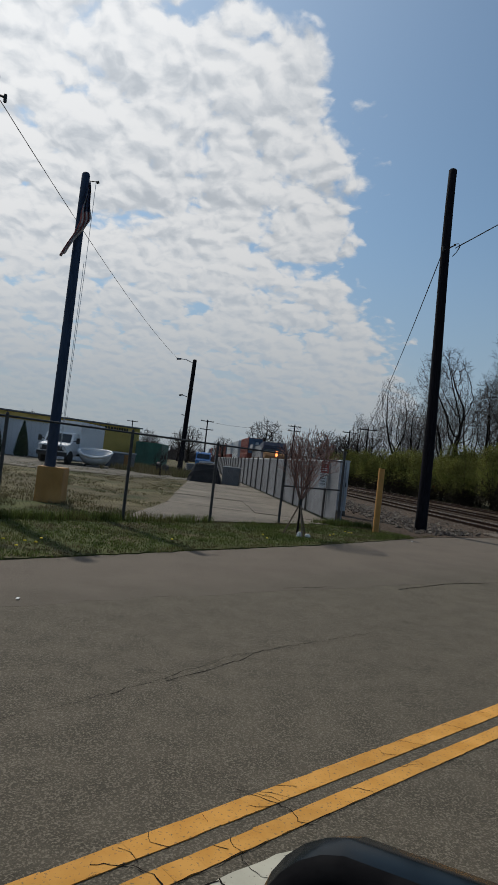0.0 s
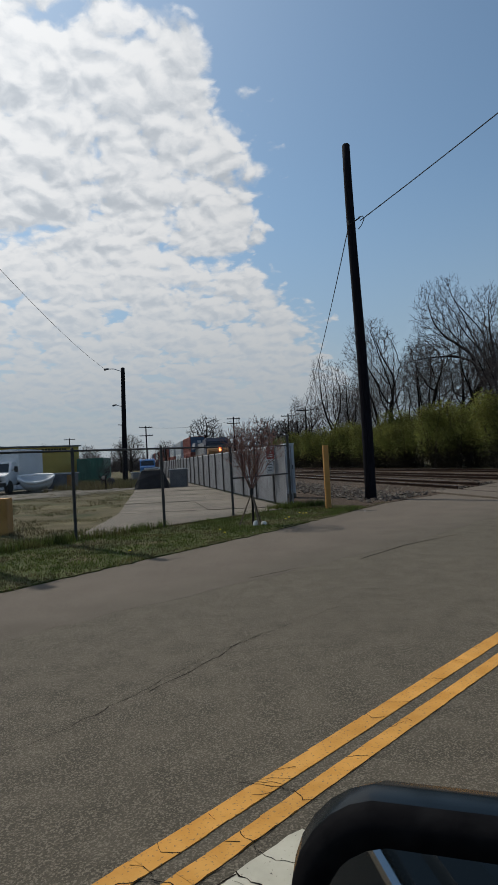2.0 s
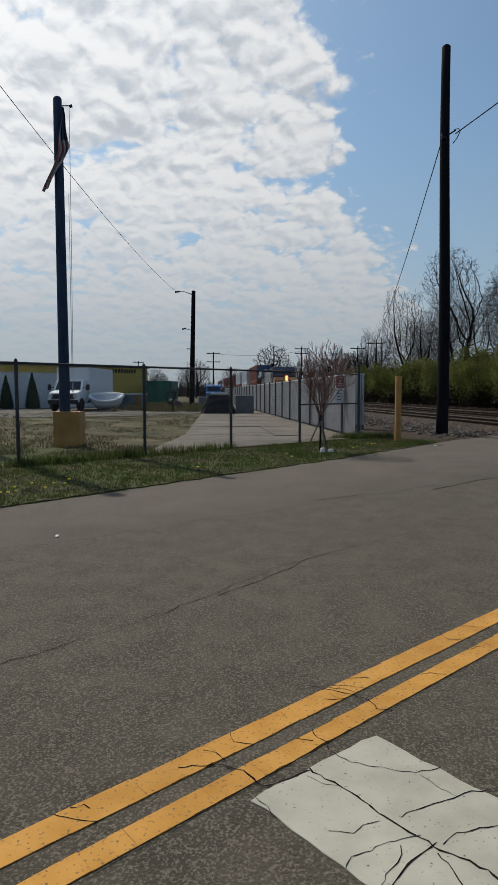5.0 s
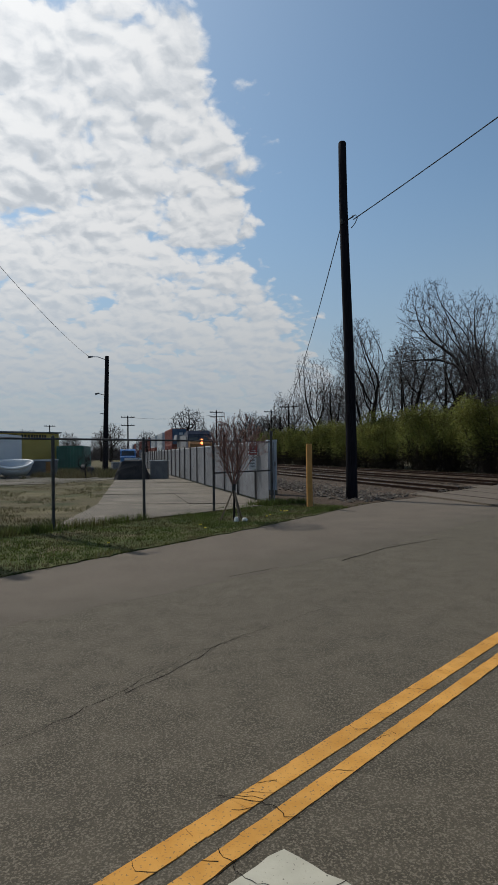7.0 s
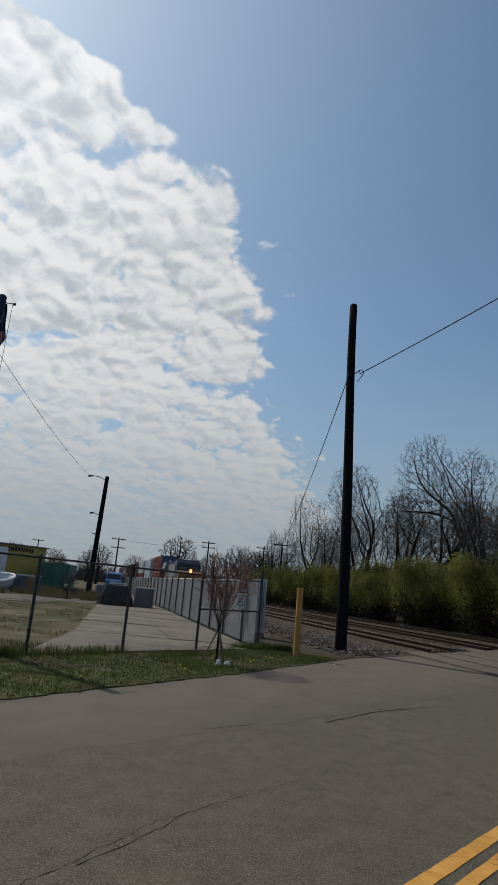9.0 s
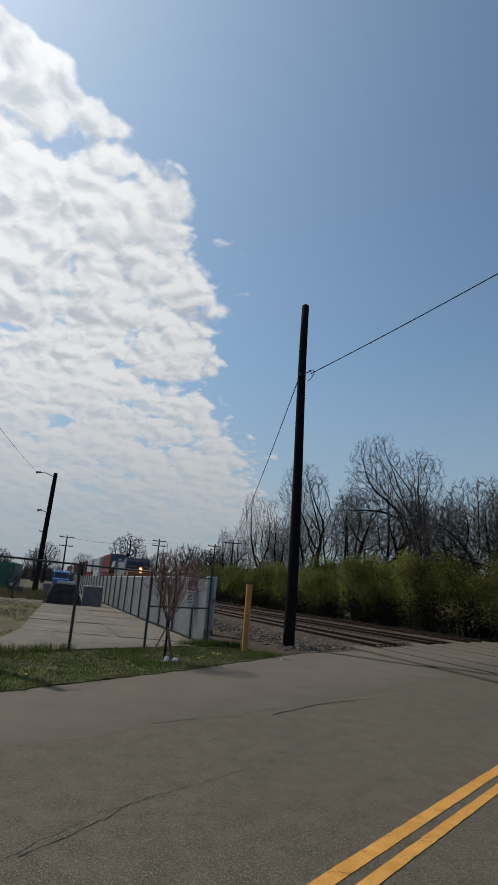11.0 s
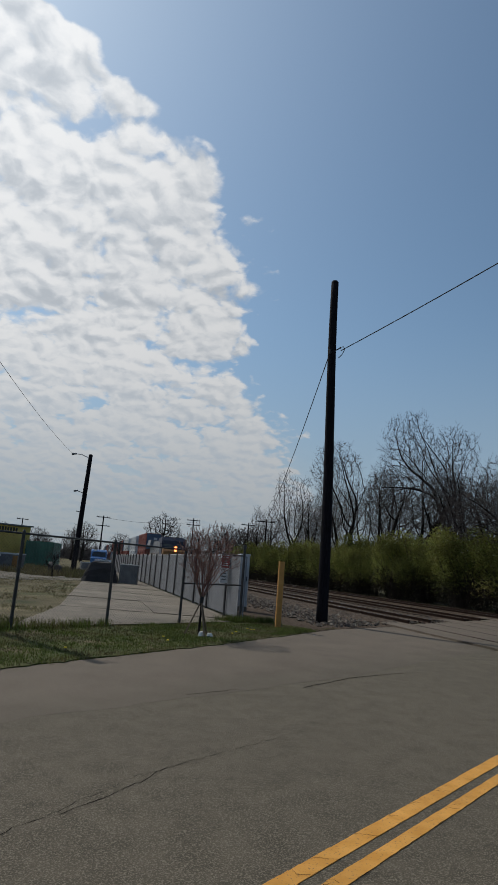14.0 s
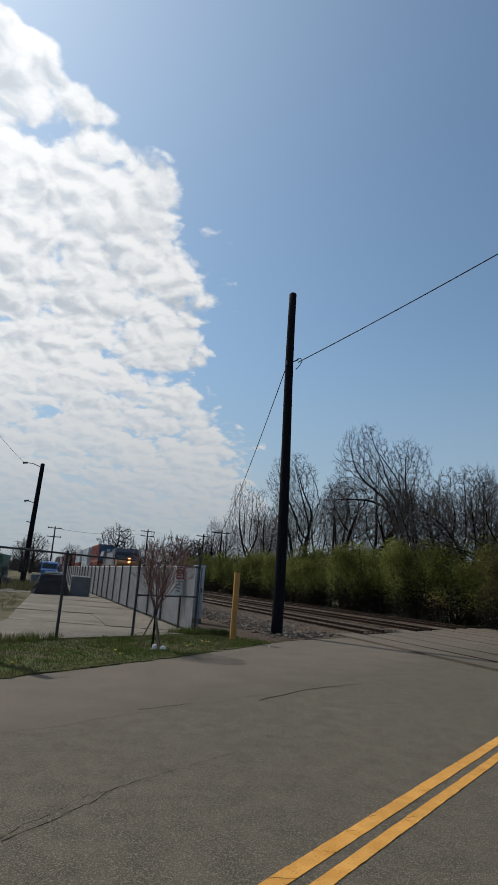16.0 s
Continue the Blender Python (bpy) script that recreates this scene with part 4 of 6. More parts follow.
part("lens", Soup().tube([(-0.72, -0.26, 9.60), (-0.74, -0.27, 9.48), (-0.74, -0.27, 9.44)], [0.10, 0.11, 0.05], 12), GALV, arm, "bowl-shaped lens")
S = Soup().tube([(0.2, -0.02, 6.2), (0.22, -0.02, 6.1)], 0.04, 8).tube([(0.2, -0.02, 6.1), (0.33, -0.1, 2.0), (0.42, -0.12, 0.0)], 0.009, 5)
part("guy_wire", S, GALV, lamp_pole, "thin steel guy wire")
S = Soup().tube([(0.15, 0, 9.8), (0.4, 0, 9.75)], 0.03, 6).box((0.42, 0, 9.72), (0.06, 0.06, 0.2))
part("insulator", S, DARK, lamp_pole)
tagged(part("overhead_wire", sag_wire((-7.1, 15.0, 9.72), (-6.85, 53.5, 9.75), 0.5, 0.011, 30), CABLE), "thin black wire between the lamp pole and a far pole", "wire")

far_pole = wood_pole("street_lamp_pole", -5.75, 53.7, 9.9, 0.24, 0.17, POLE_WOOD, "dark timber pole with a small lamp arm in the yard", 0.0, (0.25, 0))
S = Soup().tube([(0.2, 0, 9.6), (-0.5, -0.1, 9.85), (-1.0, -0.2, 9.85)], 0.035, 6)
arm = part("lamp_arm", S, GALV, far_pole)
part("lamp_head", Soup().tube([(-0.9, -0.2, 9.86), (-1.3, -0.25, 9.8)], [0.07, 0.1], 8), GREY_BIN, arm)
S = Soup().tube([(0.1, 0, 6.6), (-0.5, -0.1, 6.75)], 0.03, 6).tube([(-0.4, -0.1, 6.78), (-0.75, -0.12, 6.7)], [0.06, 0.09], 8)
part("lower_lamp", S, GREY_BIN, far_pole, "small lower flood lamp")
S = Soup().tube([(0.1, 0, 5.0), (-0.35, -0.1, 5.05)], 0.04, 6)
part("hook", S, GREY_BIN, far_pole)

marker = thing("marker_post", 3.56, 16.33, 0, 12, "flat faded yellow marker post in the turf", "post")
part("post", Soup().box((0, 0, 0.83), (0.15, 0.10, 1.76), chamfer=0.02), SAFETY_YELLOW, marker)

# ---- the car from whose window the view is taken: only its door mirror shows ----
car = thing("car", 0, 0, 0, math.degrees(math.atan2(U.y, U.x)), "dark teal car with a black door mirror, standing on the road", "car")
# car axes: x ahead along the road, y to its left
S = Soup().extrude([(-1.75, 0.35), (-0.10, 0.35), (-0.02, 0.6), (-0.05, 0.88), (-0.14, 0.93), (-1.7, 0.93), (-1.8, 0.7)], -2.2, 2.3)
part("body", S, CAR_PAINT, car, bevel=0.03)
part("roof", Soup().extrude([(-1.5, 1.78), (-0.35, 1.78), (-0.45, 1.84), (-1.4, 1.84)], -1.6, 0.35), CAR_PAINT, car, bevel=0.02)
for nm, p, q in (("pillar", (1.15, -1.65, 0.92), (0.32, -1.45, 1.8)), ("pillar", (1.15, -0.2, 0.92), (0.32, -0.42, 1.8)), ("pillar", (-1.55, -0.3, 0.92), (-1.45, -0.42, 1.8)), ("pillar", (-1.55, -1.55, 0.92), (-1.45, -1.45, 1.8))):
    part(nm, Soup().tube([p, q], 0.035, 8), CAR_PAINT, car)
for x in (-1.45, 1.5):
    for y in (-1.6, -0.25):
        S = Soup().wheel((0, 0, 0.34), 0.34, 0.22, 20)
        S.v = [(x + b, y + a, z) for a, b, z in S.v]
        wh = part("wheel", S, DARK, car)
part("door_trim", Soup().tube([(-1.0, -0.03, 0.82), (1.4, -0.03, 0.84)], 0.012, 6), CHROME, car, "chrome strip")


def rounded_rect(w, h, r, n=6, arch=0.0):
    pts = []
    for cx, cz, a0 in ((w / 2 - r, h / 2 - r, 0), (-w / 2 + r, h / 2 - r, 90), (-w / 2 + r, -h / 2 + r, 180), (w / 2 - r, -h / 2 + r, 270)):
        for i in range(n + 1):
            a = radians(a0 + 90 * i / n)
            px, pz = cx + r * math.cos(a), cz + r * math.sin(a)
            pts.append((px, pz + (arch * (1 - (2 * px / w) ** 2) if pz > 0 else 0.0)))
    return pts


def loft(S, rings, cap_first=False, cap_last=True):
    n0, m = len(S.v), len(rings[0])
    for ring in rings:
        S.v.extend(ring)
    for k in range(len(rings) - 1):
        for i in range(m):
            j = (i + 1) % m
            a, b = n0 + k * m, n0 + (k + 1) * m
            S.f.append((a + i, a + j, b + j, b + i))
    if cap_first:
        S.f.append(tuple(range(n0 + m - 1, n0 - 1, -1)))
    if cap_last:
        last = n0 + (len(rings) - 1) * m
        S.f.append(tuple(range(last, last + m)))


# mirror axes: x across the glass, y ahead (away from the glass), z up
MW, MH = 0.22, 0.155
MIRROR_POSE = pose(0, 0, 0, -3, 0, -24)
MIRROR_POSE.translation = Vector((0.047, 0.335, 1.224)) - MIRROR_POSE.to_3x3() @ Vector((-MW / 2 + 0.014, 0, MH / 2 - 0.01))
door_mirror = part("door_mirror", Soup().box((0.14, 0.05, -0.06), (0.12, 0.05, 0.05), chamfer=0.015), BLACK_PLASTIC, car, "black mirror foot")
door_mirror.matrix_parent_inverse = (pose(0, 0, 0, 0, 0, math.degrees(math.atan2(U.y, U.x)))).inverted()
door_mirror.matrix_basis = MIRROR_POSE
S = Soup()
rings = []
for y, k, up in ((-0.004, 1.0, 0.0), (0.012, 1.02, -0.001), (0.035, 0.97, -0.004), (0.055, 0.82, -0.008), (0.067, 0.55, -0.01), (0.072, 0.25, -0.012)):
    rings.append([(x * k + (1 - k) * 0.03, y, z * k + up) for x, z in rounded_rect(MW, MH, 0.045, 6, 0.014)])
loft(S, rings)
part("mirror_shell", S, CAR_PAINT, door_mirror, "dark teal glossy shell", smooth=True)
S = Soup()
loft(S, [[(x, -0.004, z) for x, z in rounded_rect(MW, MH, 0.045, 6, 0.014)], [(x, -0.014, z) for x, z in rounded_rect(MW * 0.985, MH * 0.97, 0.043, 6, 0.013)], [(x, -0.016, z) for x, z in rounded_rect(MW - 0.03, MH - 0.028, 0.038, 6, 0.011)], [(x, -0.002, z) for x, z in rounded_rect(MW - 0.036, MH - 0.034, 0.036, 6, 0.011)]], cap_last=False)
part("bezel", S, BLACK_PLASTIC, door_mirror, "thick black bezel", smooth=True)
S = Soup()
S.quad(*[(x, -0.005, z) for x, z in rounded_rect(MW - 0.03, MH - 0.03, 0.036, 6, 0.011)])
part("mirror_glass", S, MIRROR, door_mirror, "mirror glass")


# ---- plants ----
def grow(S, T, rng, p, d, r, length, level, top, crown, thin, bend, up, spread, side):
    """A crooked limb that forks at its end and throws side shoots, kept inside the rounded crown (centre height, half width, half height)."""
    segs = 5 if level < 2 else (4 if level < 4 else 3)
    pts, radii, joints = [p.copy()], [r], []
    end = r * (0.66 if level < top else 0.45)
    for i in range(segs):
        b = bend * (0.45 if level == 0 else 1.0)
        d = (d + Vector((rng.uniform(-1, 1), rng.uniform(-1, 1), rng.uniform(-0.8, 0.8))) * b + Vector((0, 0, up))).normalized()
        p = p + d * length / segs
        pts.append(p.copy())
        radii.append(max(thin, r + (end - r) * (i + 1) / segs))
        out = (p.x ** 2 + p.y ** 2) / crown[1] ** 2 + ((p.z - crown[0]) / crown[2]) ** 2 if p.z > crown[0] else (p.x ** 2 + p.y ** 2) / crown[1] ** 2
        if out > rng.uniform(0.85, 1.1) and level > 0:
            break
        joints.append((p.copy(), d.copy(), radii[-1]))
    (S if level < 4 else T).tube(pts, radii, 8 if level < 1 else (6 if level < 3 else 3), False)
    if level >= top or not joints:
        return
    forks = [joints[-1]] * (2 if level else rng.choice((2, 3)))
    if level > 0:
        forks += [j for j in joints[:-1] if rng.random() < side]
    elif len(joints) > 3:
        forks += [joints[-2]]
    turn = rng.uniform(0, 6.283)
    for q, dd, rr in forks:
        turn += 2.4 + rng.uniform(-0.5, 0.5)
        e1 = dd.orthogonal().normalized()
        e2 = dd.cross(e1)
        lateral = e1 * math.cos(turn) + e2 * math.sin(turn)
        ang = rng.uniform(*spread)
        nd = dd * math.cos(ang) + lateral * math.sin(ang)
        if nd.z < -0.2:
            nd.z *= -0.5
        grow(S, T, rng, q, nd.normalized(), max(thin, rr * rng.uniform(0.55, 0.8)), length * (0.72 if level < 3 else 0.62) * rng.uniform(0.7, 1.15), level + 1, top, crown, thin, bend, up, spread, side)


def bare_tree(name, seed, h, r, label, width, trunk=0.36, bend=0.34, up=0.06, spread=(0.3, 0.85), side=0.55, top=6, thin=0.006):
    t = thing(name, 0, 0, 0, 0, label, "tree", "bare trees")
    rng = random.Random(seed)
    S, T = Soup(), Soup()
    grow(S, T, rng, Vector((0, 0, -0.2)), Vector((rng.uniform(-0.2, 0.2), rng.uniform(-0.2, 0.2), 1)), r, h * trunk, 0, top, (h * 0.62, h * width, h * 0.38), thin, bend, up, spread, side)
    part("trunk", S, BARK, t, "dark trunk and limbs")
    part("crown", T, TWIG, t, "fine bare twigs")
    return t


def crown_tree(seed, foot, lobes, count, label, step=0.3, tip=0.0078, limbs=1, twigs=4, lean=(0.0, 0.0)):
    """A bare tree whose limbs grow towards points strewn in the lobes (x, y, z, half width, half height) of its crown; limbs thicken by what they carry."""
    t = thing("bare_tree", 0, 0, 0, 0, label, "tree", "bare trees")
    rng = np.random.RandomState(seed)
    aims = []
    size = sum(l[3] ** 2 * l[4] for l in lobes)
    for lx, ly, lz, w, h in lobes:
        k = max(30, int(count * w * w * h / size))
        d = rng.normal(size=(k, 3))
        d /= np.linalg.norm(d, axis=1)[:, None]
        d *= (rng.random(k) ** 0.42)[:, None]
        aims.append(np.column_stack((lx + d[:, 0] * w, ly + d[:, 1] * w, lz + d[:, 2] * h)))
    aims = np.concatenate(aims)
    nodes, parent = [np.array((0.0, 0.0, -0.3))], [-1]
    for limb in range(limbs):
        last, heading = 0, rng.uniform(-0.22, 0.22, 2)
        for k in range(int((foot + 0.3) / step)):
            p = nodes[last] + np.array((lean[0] + heading[0] * (limbs > 1) + rng.normal() * 0.10, lean[1] + heading[1] * (limbs > 1) + rng.normal() * 0.10, 1.0)) * step
            nodes.append(p)
            parent.append(last)
            last = len(nodes) - 1
    P = np.array(nodes)
    gap = np.linalg.norm(aims[:, None] - P[None], axis=2)
    near, dist = gap.argmin(1), gap.min(1)
    for turn in range(110):
        if not len(aims):
            break
        felt = dist < 7 * step
        if not felt.any():
            felt = dist < dist.min() + 2 * step
        pull = ((aims - P[near]) / np.maximum(dist, 1e-6)[:, None])[felt]
        who, inv = np.unique(near[felt], return_inverse=True)
        way = np.zeros((len(who), 3))
        np.add.at(way, inv, pull)
        way += rng.normal(size=way.shape) * 0.42 * np.sqrt(np.bincount(inv))[:, None]
        way[:, 2] += 0.05
        way /= np.maximum(np.linalg.norm(way, axis=1), 1e-6)[:, None]
        fresh = P[who] + way * step
        first = len(P)
        P = np.concatenate((P, fresh))
        parent.extend(int(w) for w in who)
        gap = np.linalg.norm(aims[:, None] - fresh[None], axis=2)
        closer = gap.min(1) < dist
        near = np.where(closer, first + gap.argmin(1), near)
        dist = np.minimum(dist, gap.min(1))
        keep = dist > step * 1.05
        aims, near, dist = aims[keep], near[keep], dist[keep]
    n = len(P)
    kids = [[] for _ in range(n)]
    for i in range(1, n):
        kids[parent[i]].append(i)
    load = np.zeros(n)
    for i in range(n - 1, -1, -1):
        load[i] = load[i] if kids[i] else 1.0
        if parent[i] >= 0:
            load[parent[i]] += load[i]
    radius = tip * load ** 0.53
    S, T = Soup(), Soup()
    starts = [(-1, 0)]
    while starts:
        before, i = starts.pop()
        chain = [before, i] if before >= 0 else [i]
        while kids[i]:
            order = sorted(kids[i], key=lambda c: -load[c])
            starts.extend((i, c) for c in order[1:])
            i = order[0]
            chain.append(i)
        if len(chain) < 2:
            continue
        rr = [min(radius[c], radius[chain[1]]) for c in chain]
        thick = [c for c in range(len(chain)) if rr[c] > 0.03]
        cut = thick[-1] + 1 if thick else 0
        if cut > 1:
            S.tube([P[c] for c in chain[:cut + 1]], rr[:cut + 1], 7, False)
        if cut < len(chain) - 1:
            T.tube([P[c] for c in chain[max(cut - 1, 0):]], rr[max(cut - 1, 0):], 4, False)
    for i in range(n):
        if load[i] < 7 and i > 8:
            for k in range(twigs):
                d = rng.normal(size=3)
                out = P[i] - P[parent[i]]
                d = d / np.linalg.norm(d) * 0.8 + out / max(np.linalg.norm(out), 1e-6) + np.array((0, 0, 0.25))
                d *= rng.uniform(0.14, 0.34)
                bend = rng.normal(size=3) * 0.04
                T.tube([P[i], P[i] + d * 0.5 + bend, P[i] + d], [tip * 0.8, tip * 0.65, tip * 0.4], 3, False)
    part("trunk", S, BARK, t, "dark trunk and limbs", smooth=True)
    part("crown", T, TWIG, t, "fine bare twigs")
    return t


LABEL = "tall bare deciduous tree with dark spreading limbs"
SLIM = "slender bare tree with upright limbs behind the shrubs"
WIDE = "wide low bare tree with arching limbs behind the shrubs"
# the great twin-crowned tree, a broad tree, a slim pair, a leaning tree and a low arching one
kinds = [crown_tree(3, 5.0, [(-1.5, 0, 12.2, 2.5, 3.5), (2.9, 0.4, 12.4, 2.2, 2.6), (-3.0, 0.5, 8.8, 1.9, 2.3), (2.3, -0.8, 8.6, 1.9, 2.0)], 2600, LABEL, limbs=2),
         crown_tree(8, 2.8, [(0, 0, 7.0, 3.4, 3.0), (-2.8, 0.6, 5.8, 2.2, 2.1), (2.9, -0.4, 5.9, 2.4, 2.2)], 2300, WIDE, limbs=2),
         crown_tree(15, 5.0, [(-0.9, 0, 10.6, 1.9, 4.4), (1.4, 0.3, 10.0, 1.7, 4.2)], 1500, SLIM, limbs=2),
         crown_tree(23, 4.0, [(-2.2, 0, 11.0, 2.5, 3.1), (-0.2, 0.4, 7.6, 2.2, 2.7)], 1800, LABEL, lean=(-0.14, 0.0)),
         crown_tree(31, 4.0, [(0.4, 0, 7.6, 2.0, 2.0), (-1.1, 0.5, 6.6, 1.6, 1.5)], 1000, WIDE, lean=(0.06, 0.0)),
         crown_tree(47, 3.8, [(0, 0, 8.0, 1.6, 3.9)], 1000, SLIM)]
far_kind = crown_tree(60, 1.6, [(0, 0, 6.0, 3.8, 3.8)], 900, "rounded bare tree far beyond the yard", step=0.5, tip=0.024)


def behind_hedge(bearing, offset):
    """The place on a bearing (degrees from y) at that distance beyond the near rail."""
    k = math.tan(radians(bearing))
    y = (9.04 + RAIL_SLOPE * 20 + offset) / (k + RAIL_SLOPE)
    return k * y, y


# bearing, distance beyond the rail, kind, scale, turn
spots = [(24.8, 15.6, 0, 0.97, 0), (32.6, 15.2, 1, 1.0, 0), (13.0, 15.5, 2, 0.98, 0), (18.9, 15.6, 3, 1.06, 0), (25.3, 14.6, 4, 1.0, 0), (20.9, 15.0, 5, 1.0, 0),
         (28.2, 15.8, 3, 0.72, 15), (21.7, 17.2, 2, 0.82, 90), (16.2, 16.0, 5, 1.05, 40), (17.6, 17.0, 2, 0.72, 130), (14.9, 17.5, 3, 0.80, 70), (30.0, 17.5, 5, 0.85, 200), (26.6, 17.0, 5, 0.98, 77),
         (35.8, 15.6, 1, 0.88, 150), (39.0, 16.2, 3, 0.8, 180), (42.5, 15.8, 1, 0.95, 60), (47, 16.5, 0, 0.65, 30), (11.2, 16.5, 5, 0.95, 10), (23.0, 21.0, 1, 1.05, 100), (19.5, 20.5, 2, 0.85, 20),
         (17.0, 14.8, 4, 1.1, 44), (22.4, 15.2, 4, 1.15, 200), (27.4, 15.0, 5, 0.8, 140), (29.4, 15.2, 4, 0.95, 320), (33.8, 17.0, 5, 0.85, 12), (13.9, 19.0, 1, 1.1, 33), (10.0, 18.0, 2, 0.8, 80), (26.0, 21.5, 3, 0.8, 99),
         (34.0, 21.0, 2, 0.72, 66), (29.0, 21.5, 1, 0.95, 222), (37.2, 21.0, 5, 0.95, 10), (15.8, 21.0, 1, 1.0, 300), (24.6, 16.6, 5, 1.1, 300), (31.2, 16.2, 4, 0.9, 120)]
for i, (bearing, offset, kind, s, rz) in enumerate(spots):
    m = pose(*behind_hedge(bearing, offset), 0.0, 0, 0, rz)
    ob = kinds[kind] if i < len(kinds) else copy_thing(kinds[kind], m)
    ob.matrix_basis = m @ Matrix.Diagonal((s, s, s, 1))
# the far row of trees beyond the yard and along the line
far_spots = [(3.7, 150, 1.32), (12.2, 150, 1.0), (18.6, 148, 1.2), (-14.5, 150, 0.95), (-6.5, 160, 0.8), (8.5, 165, 0.9), (23, 140, 1.1), (15.5, 132, 0.9), (-19, 170, 0.85), (-27, 165, 0.8), (-36, 160, 0.85), (-44, 150, 0.8), (-52, 145, 0.85), (-60, 140, 0.8),
             (-68, 130, 0.9), (-31, 130, 0.6), (-24, 120, 0.55), (-40, 125, 0.45), (16.5, 105, 0.8), (18.5, 118, 0.95), (25, 128, 1.05), (-1, 185, 0.8), (-17.5, 112, 0.5), (-48, 120, 0.4), (-57, 112, 0.4)]
for i, (x, y, s) in enumerate(far_spots):
    m = pose(x, y, 0, 0, 0, i * 67)
    ob = copy_thing(far_kind, m) if i else far_kind
    ob.matrix_basis = m @ Matrix.Diagonal((s, s, s, 1))


# the far woods that close the horizon, a haze of bare twigs
rng = random.Random(404)
S = Soup()
for k in range(420):
    x = -190 + 215 * rng.random()
    y, h, w = rng.uniform(205, 260), rng.uniform(4.0, 7.5), rng.uniform(1.6, 3.2)
    for q in range(26):
        a = rng.uniform(-1, 1)
        foot = Vector((x + a * 0.3 * w, y, rng.uniform(-0.2, h * 0.4)))
        tip = Vector((x + a * w, y + rng.uniform(-1, 1), h * (1 - 0.45 * a * a) * rng.uniform(0.55, 1.0)))
        mid = foot.lerp(tip, 0.5) + Vector((rng.uniform(-0.4, 0.4), 0, rng.uniform(-0.2, 0.5)))
        S.tube([foot, mid, tip], [0.09, 0.06, 0.025], 3, False)
    for q in range(16):
        c = Vector((x + rng.uniform(-w, w), y + rng.uniform(-1, 1), rng.uniform(0, 2.2)))
        e = Vector((rng.uniform(0.3, 0.8), 0, rng.uniform(-0.3, 0.3)))
        f = Vector((rng.uniform(-0.3, 0.3), rng.uniform(-0.3, 0.3), rng.uniform(0.3, 0.7)))
        S.quad(c - e, c - f, c + e, c + f)
tagged(part("far_woods", S, TWIG), "low line of far bare woods along the horizon", "woods", kind="stuff")


def leaf_shrub(seed, rx, ry, h, n, label, leaf):
    t = thing("shrub", 0, 0, 0, 0, label, "shrub", "trackside shrubs")
    rng = random.Random(seed)
    lumps = [(rng.uniform(-0.55, 0.55) * rx, rng.uniform(-0.55, 0.55) * ry, rng.uniform(0.2, 0.86) * h, rng.uniform(0.26, 0.5)) for _ in range(15)] + [(0, 0, 0.32 * h, 0.85)] * 3
    L, D, W = Soup(), Soup(), Soup()
    for k in range(n):
        cx, cy, cz, s = rng.choice(lumps)
        a, b = rng.uniform(0, 2 * math.pi), math.asin(rng.uniform(-0.9, 1))
        q = rng.uniform(0.72, 1.06) if rng.random() < 0.75 else rng.uniform(0.3, 0.8)
        p = Vector((cx + rx * s * q * math.cos(a) * math.cos(b), cy + ry * s * q * math.sin(a) * math.cos(b), cz + h * 0.5 * s * q * math.sin(b)))
        p += Vector((rng.gauss(0, 0.1), rng.gauss(0, 0.1), rng.gauss(0, 0.1)))
        if p.z < 0.1:
            continue
        size = rng.uniform(0.035, 0.095)
        e1 = Vector((rng.uniform(-1, 1), rng.uniform(-1, 1), rng.uniform(-0.7, 0.7))).normalized() * size
        e2 = e1.cross(Vector((rng.uniform(-1, 1), rng.uniform(-1, 1), rng.uniform(-1, 1)))).normalized() * size * 0.5
        # leaves low down take the dark colour that stands in for shade
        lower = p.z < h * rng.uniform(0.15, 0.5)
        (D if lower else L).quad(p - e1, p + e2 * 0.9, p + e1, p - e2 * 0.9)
    for k in range(46):
        a = rng.uniform(0, 6.283)
        q = Vector((rng.uniform(-0.4, 0.4) * rx, rng.uniform(-0.4, 0.4) * ry, 0))
        e = Vector((math.cos(a) * rx * rng.uniform(0.4, 1.0), math.sin(a) * ry * rng.uniform(0.4, 1.0), h * rng.uniform(0.4, 1.05)))
        m = q.lerp(e, 0.5) + Vector((rng.gauss(0, 0.2), rng.gauss(0, 0.2), 0.25))
        W.tube([q, m, e], [0.025, 0.016, 0.006], 3, False)
    part("foliage", L, leaf, t, "small spring leaves")
    part("undergrowth", D, SHADE_LEAF, t, "lower leaves, coloured dark for the shade inside the shrub")
    part("branchwork", W, BARK, t)
    return t


SHRUB = "dense spring-green trackside shrub, its lower leaves coloured dark for shade"
BROWN_SHRUB = "dense olive-brown trackside shrub just coming into leaf"
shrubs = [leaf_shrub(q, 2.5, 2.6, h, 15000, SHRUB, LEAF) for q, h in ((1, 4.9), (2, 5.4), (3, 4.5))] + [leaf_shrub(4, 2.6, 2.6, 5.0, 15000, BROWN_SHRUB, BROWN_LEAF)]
row = [(13.4 + 0.9 * math.sin(i * 2.3), 22.5 + 2.9 * i, 0.95 + 0.13 * math.sin(i * 1.7)) for i in range(26)] + [(16.4 + 0.8 * math.sin(i * 1.9), 21.5 + 4.0 * i, 1.02 + 0.12 * math.sin(i * 2.9)) for i in range(16)]
row.sort(key=lambda q: q[1])
used = set()
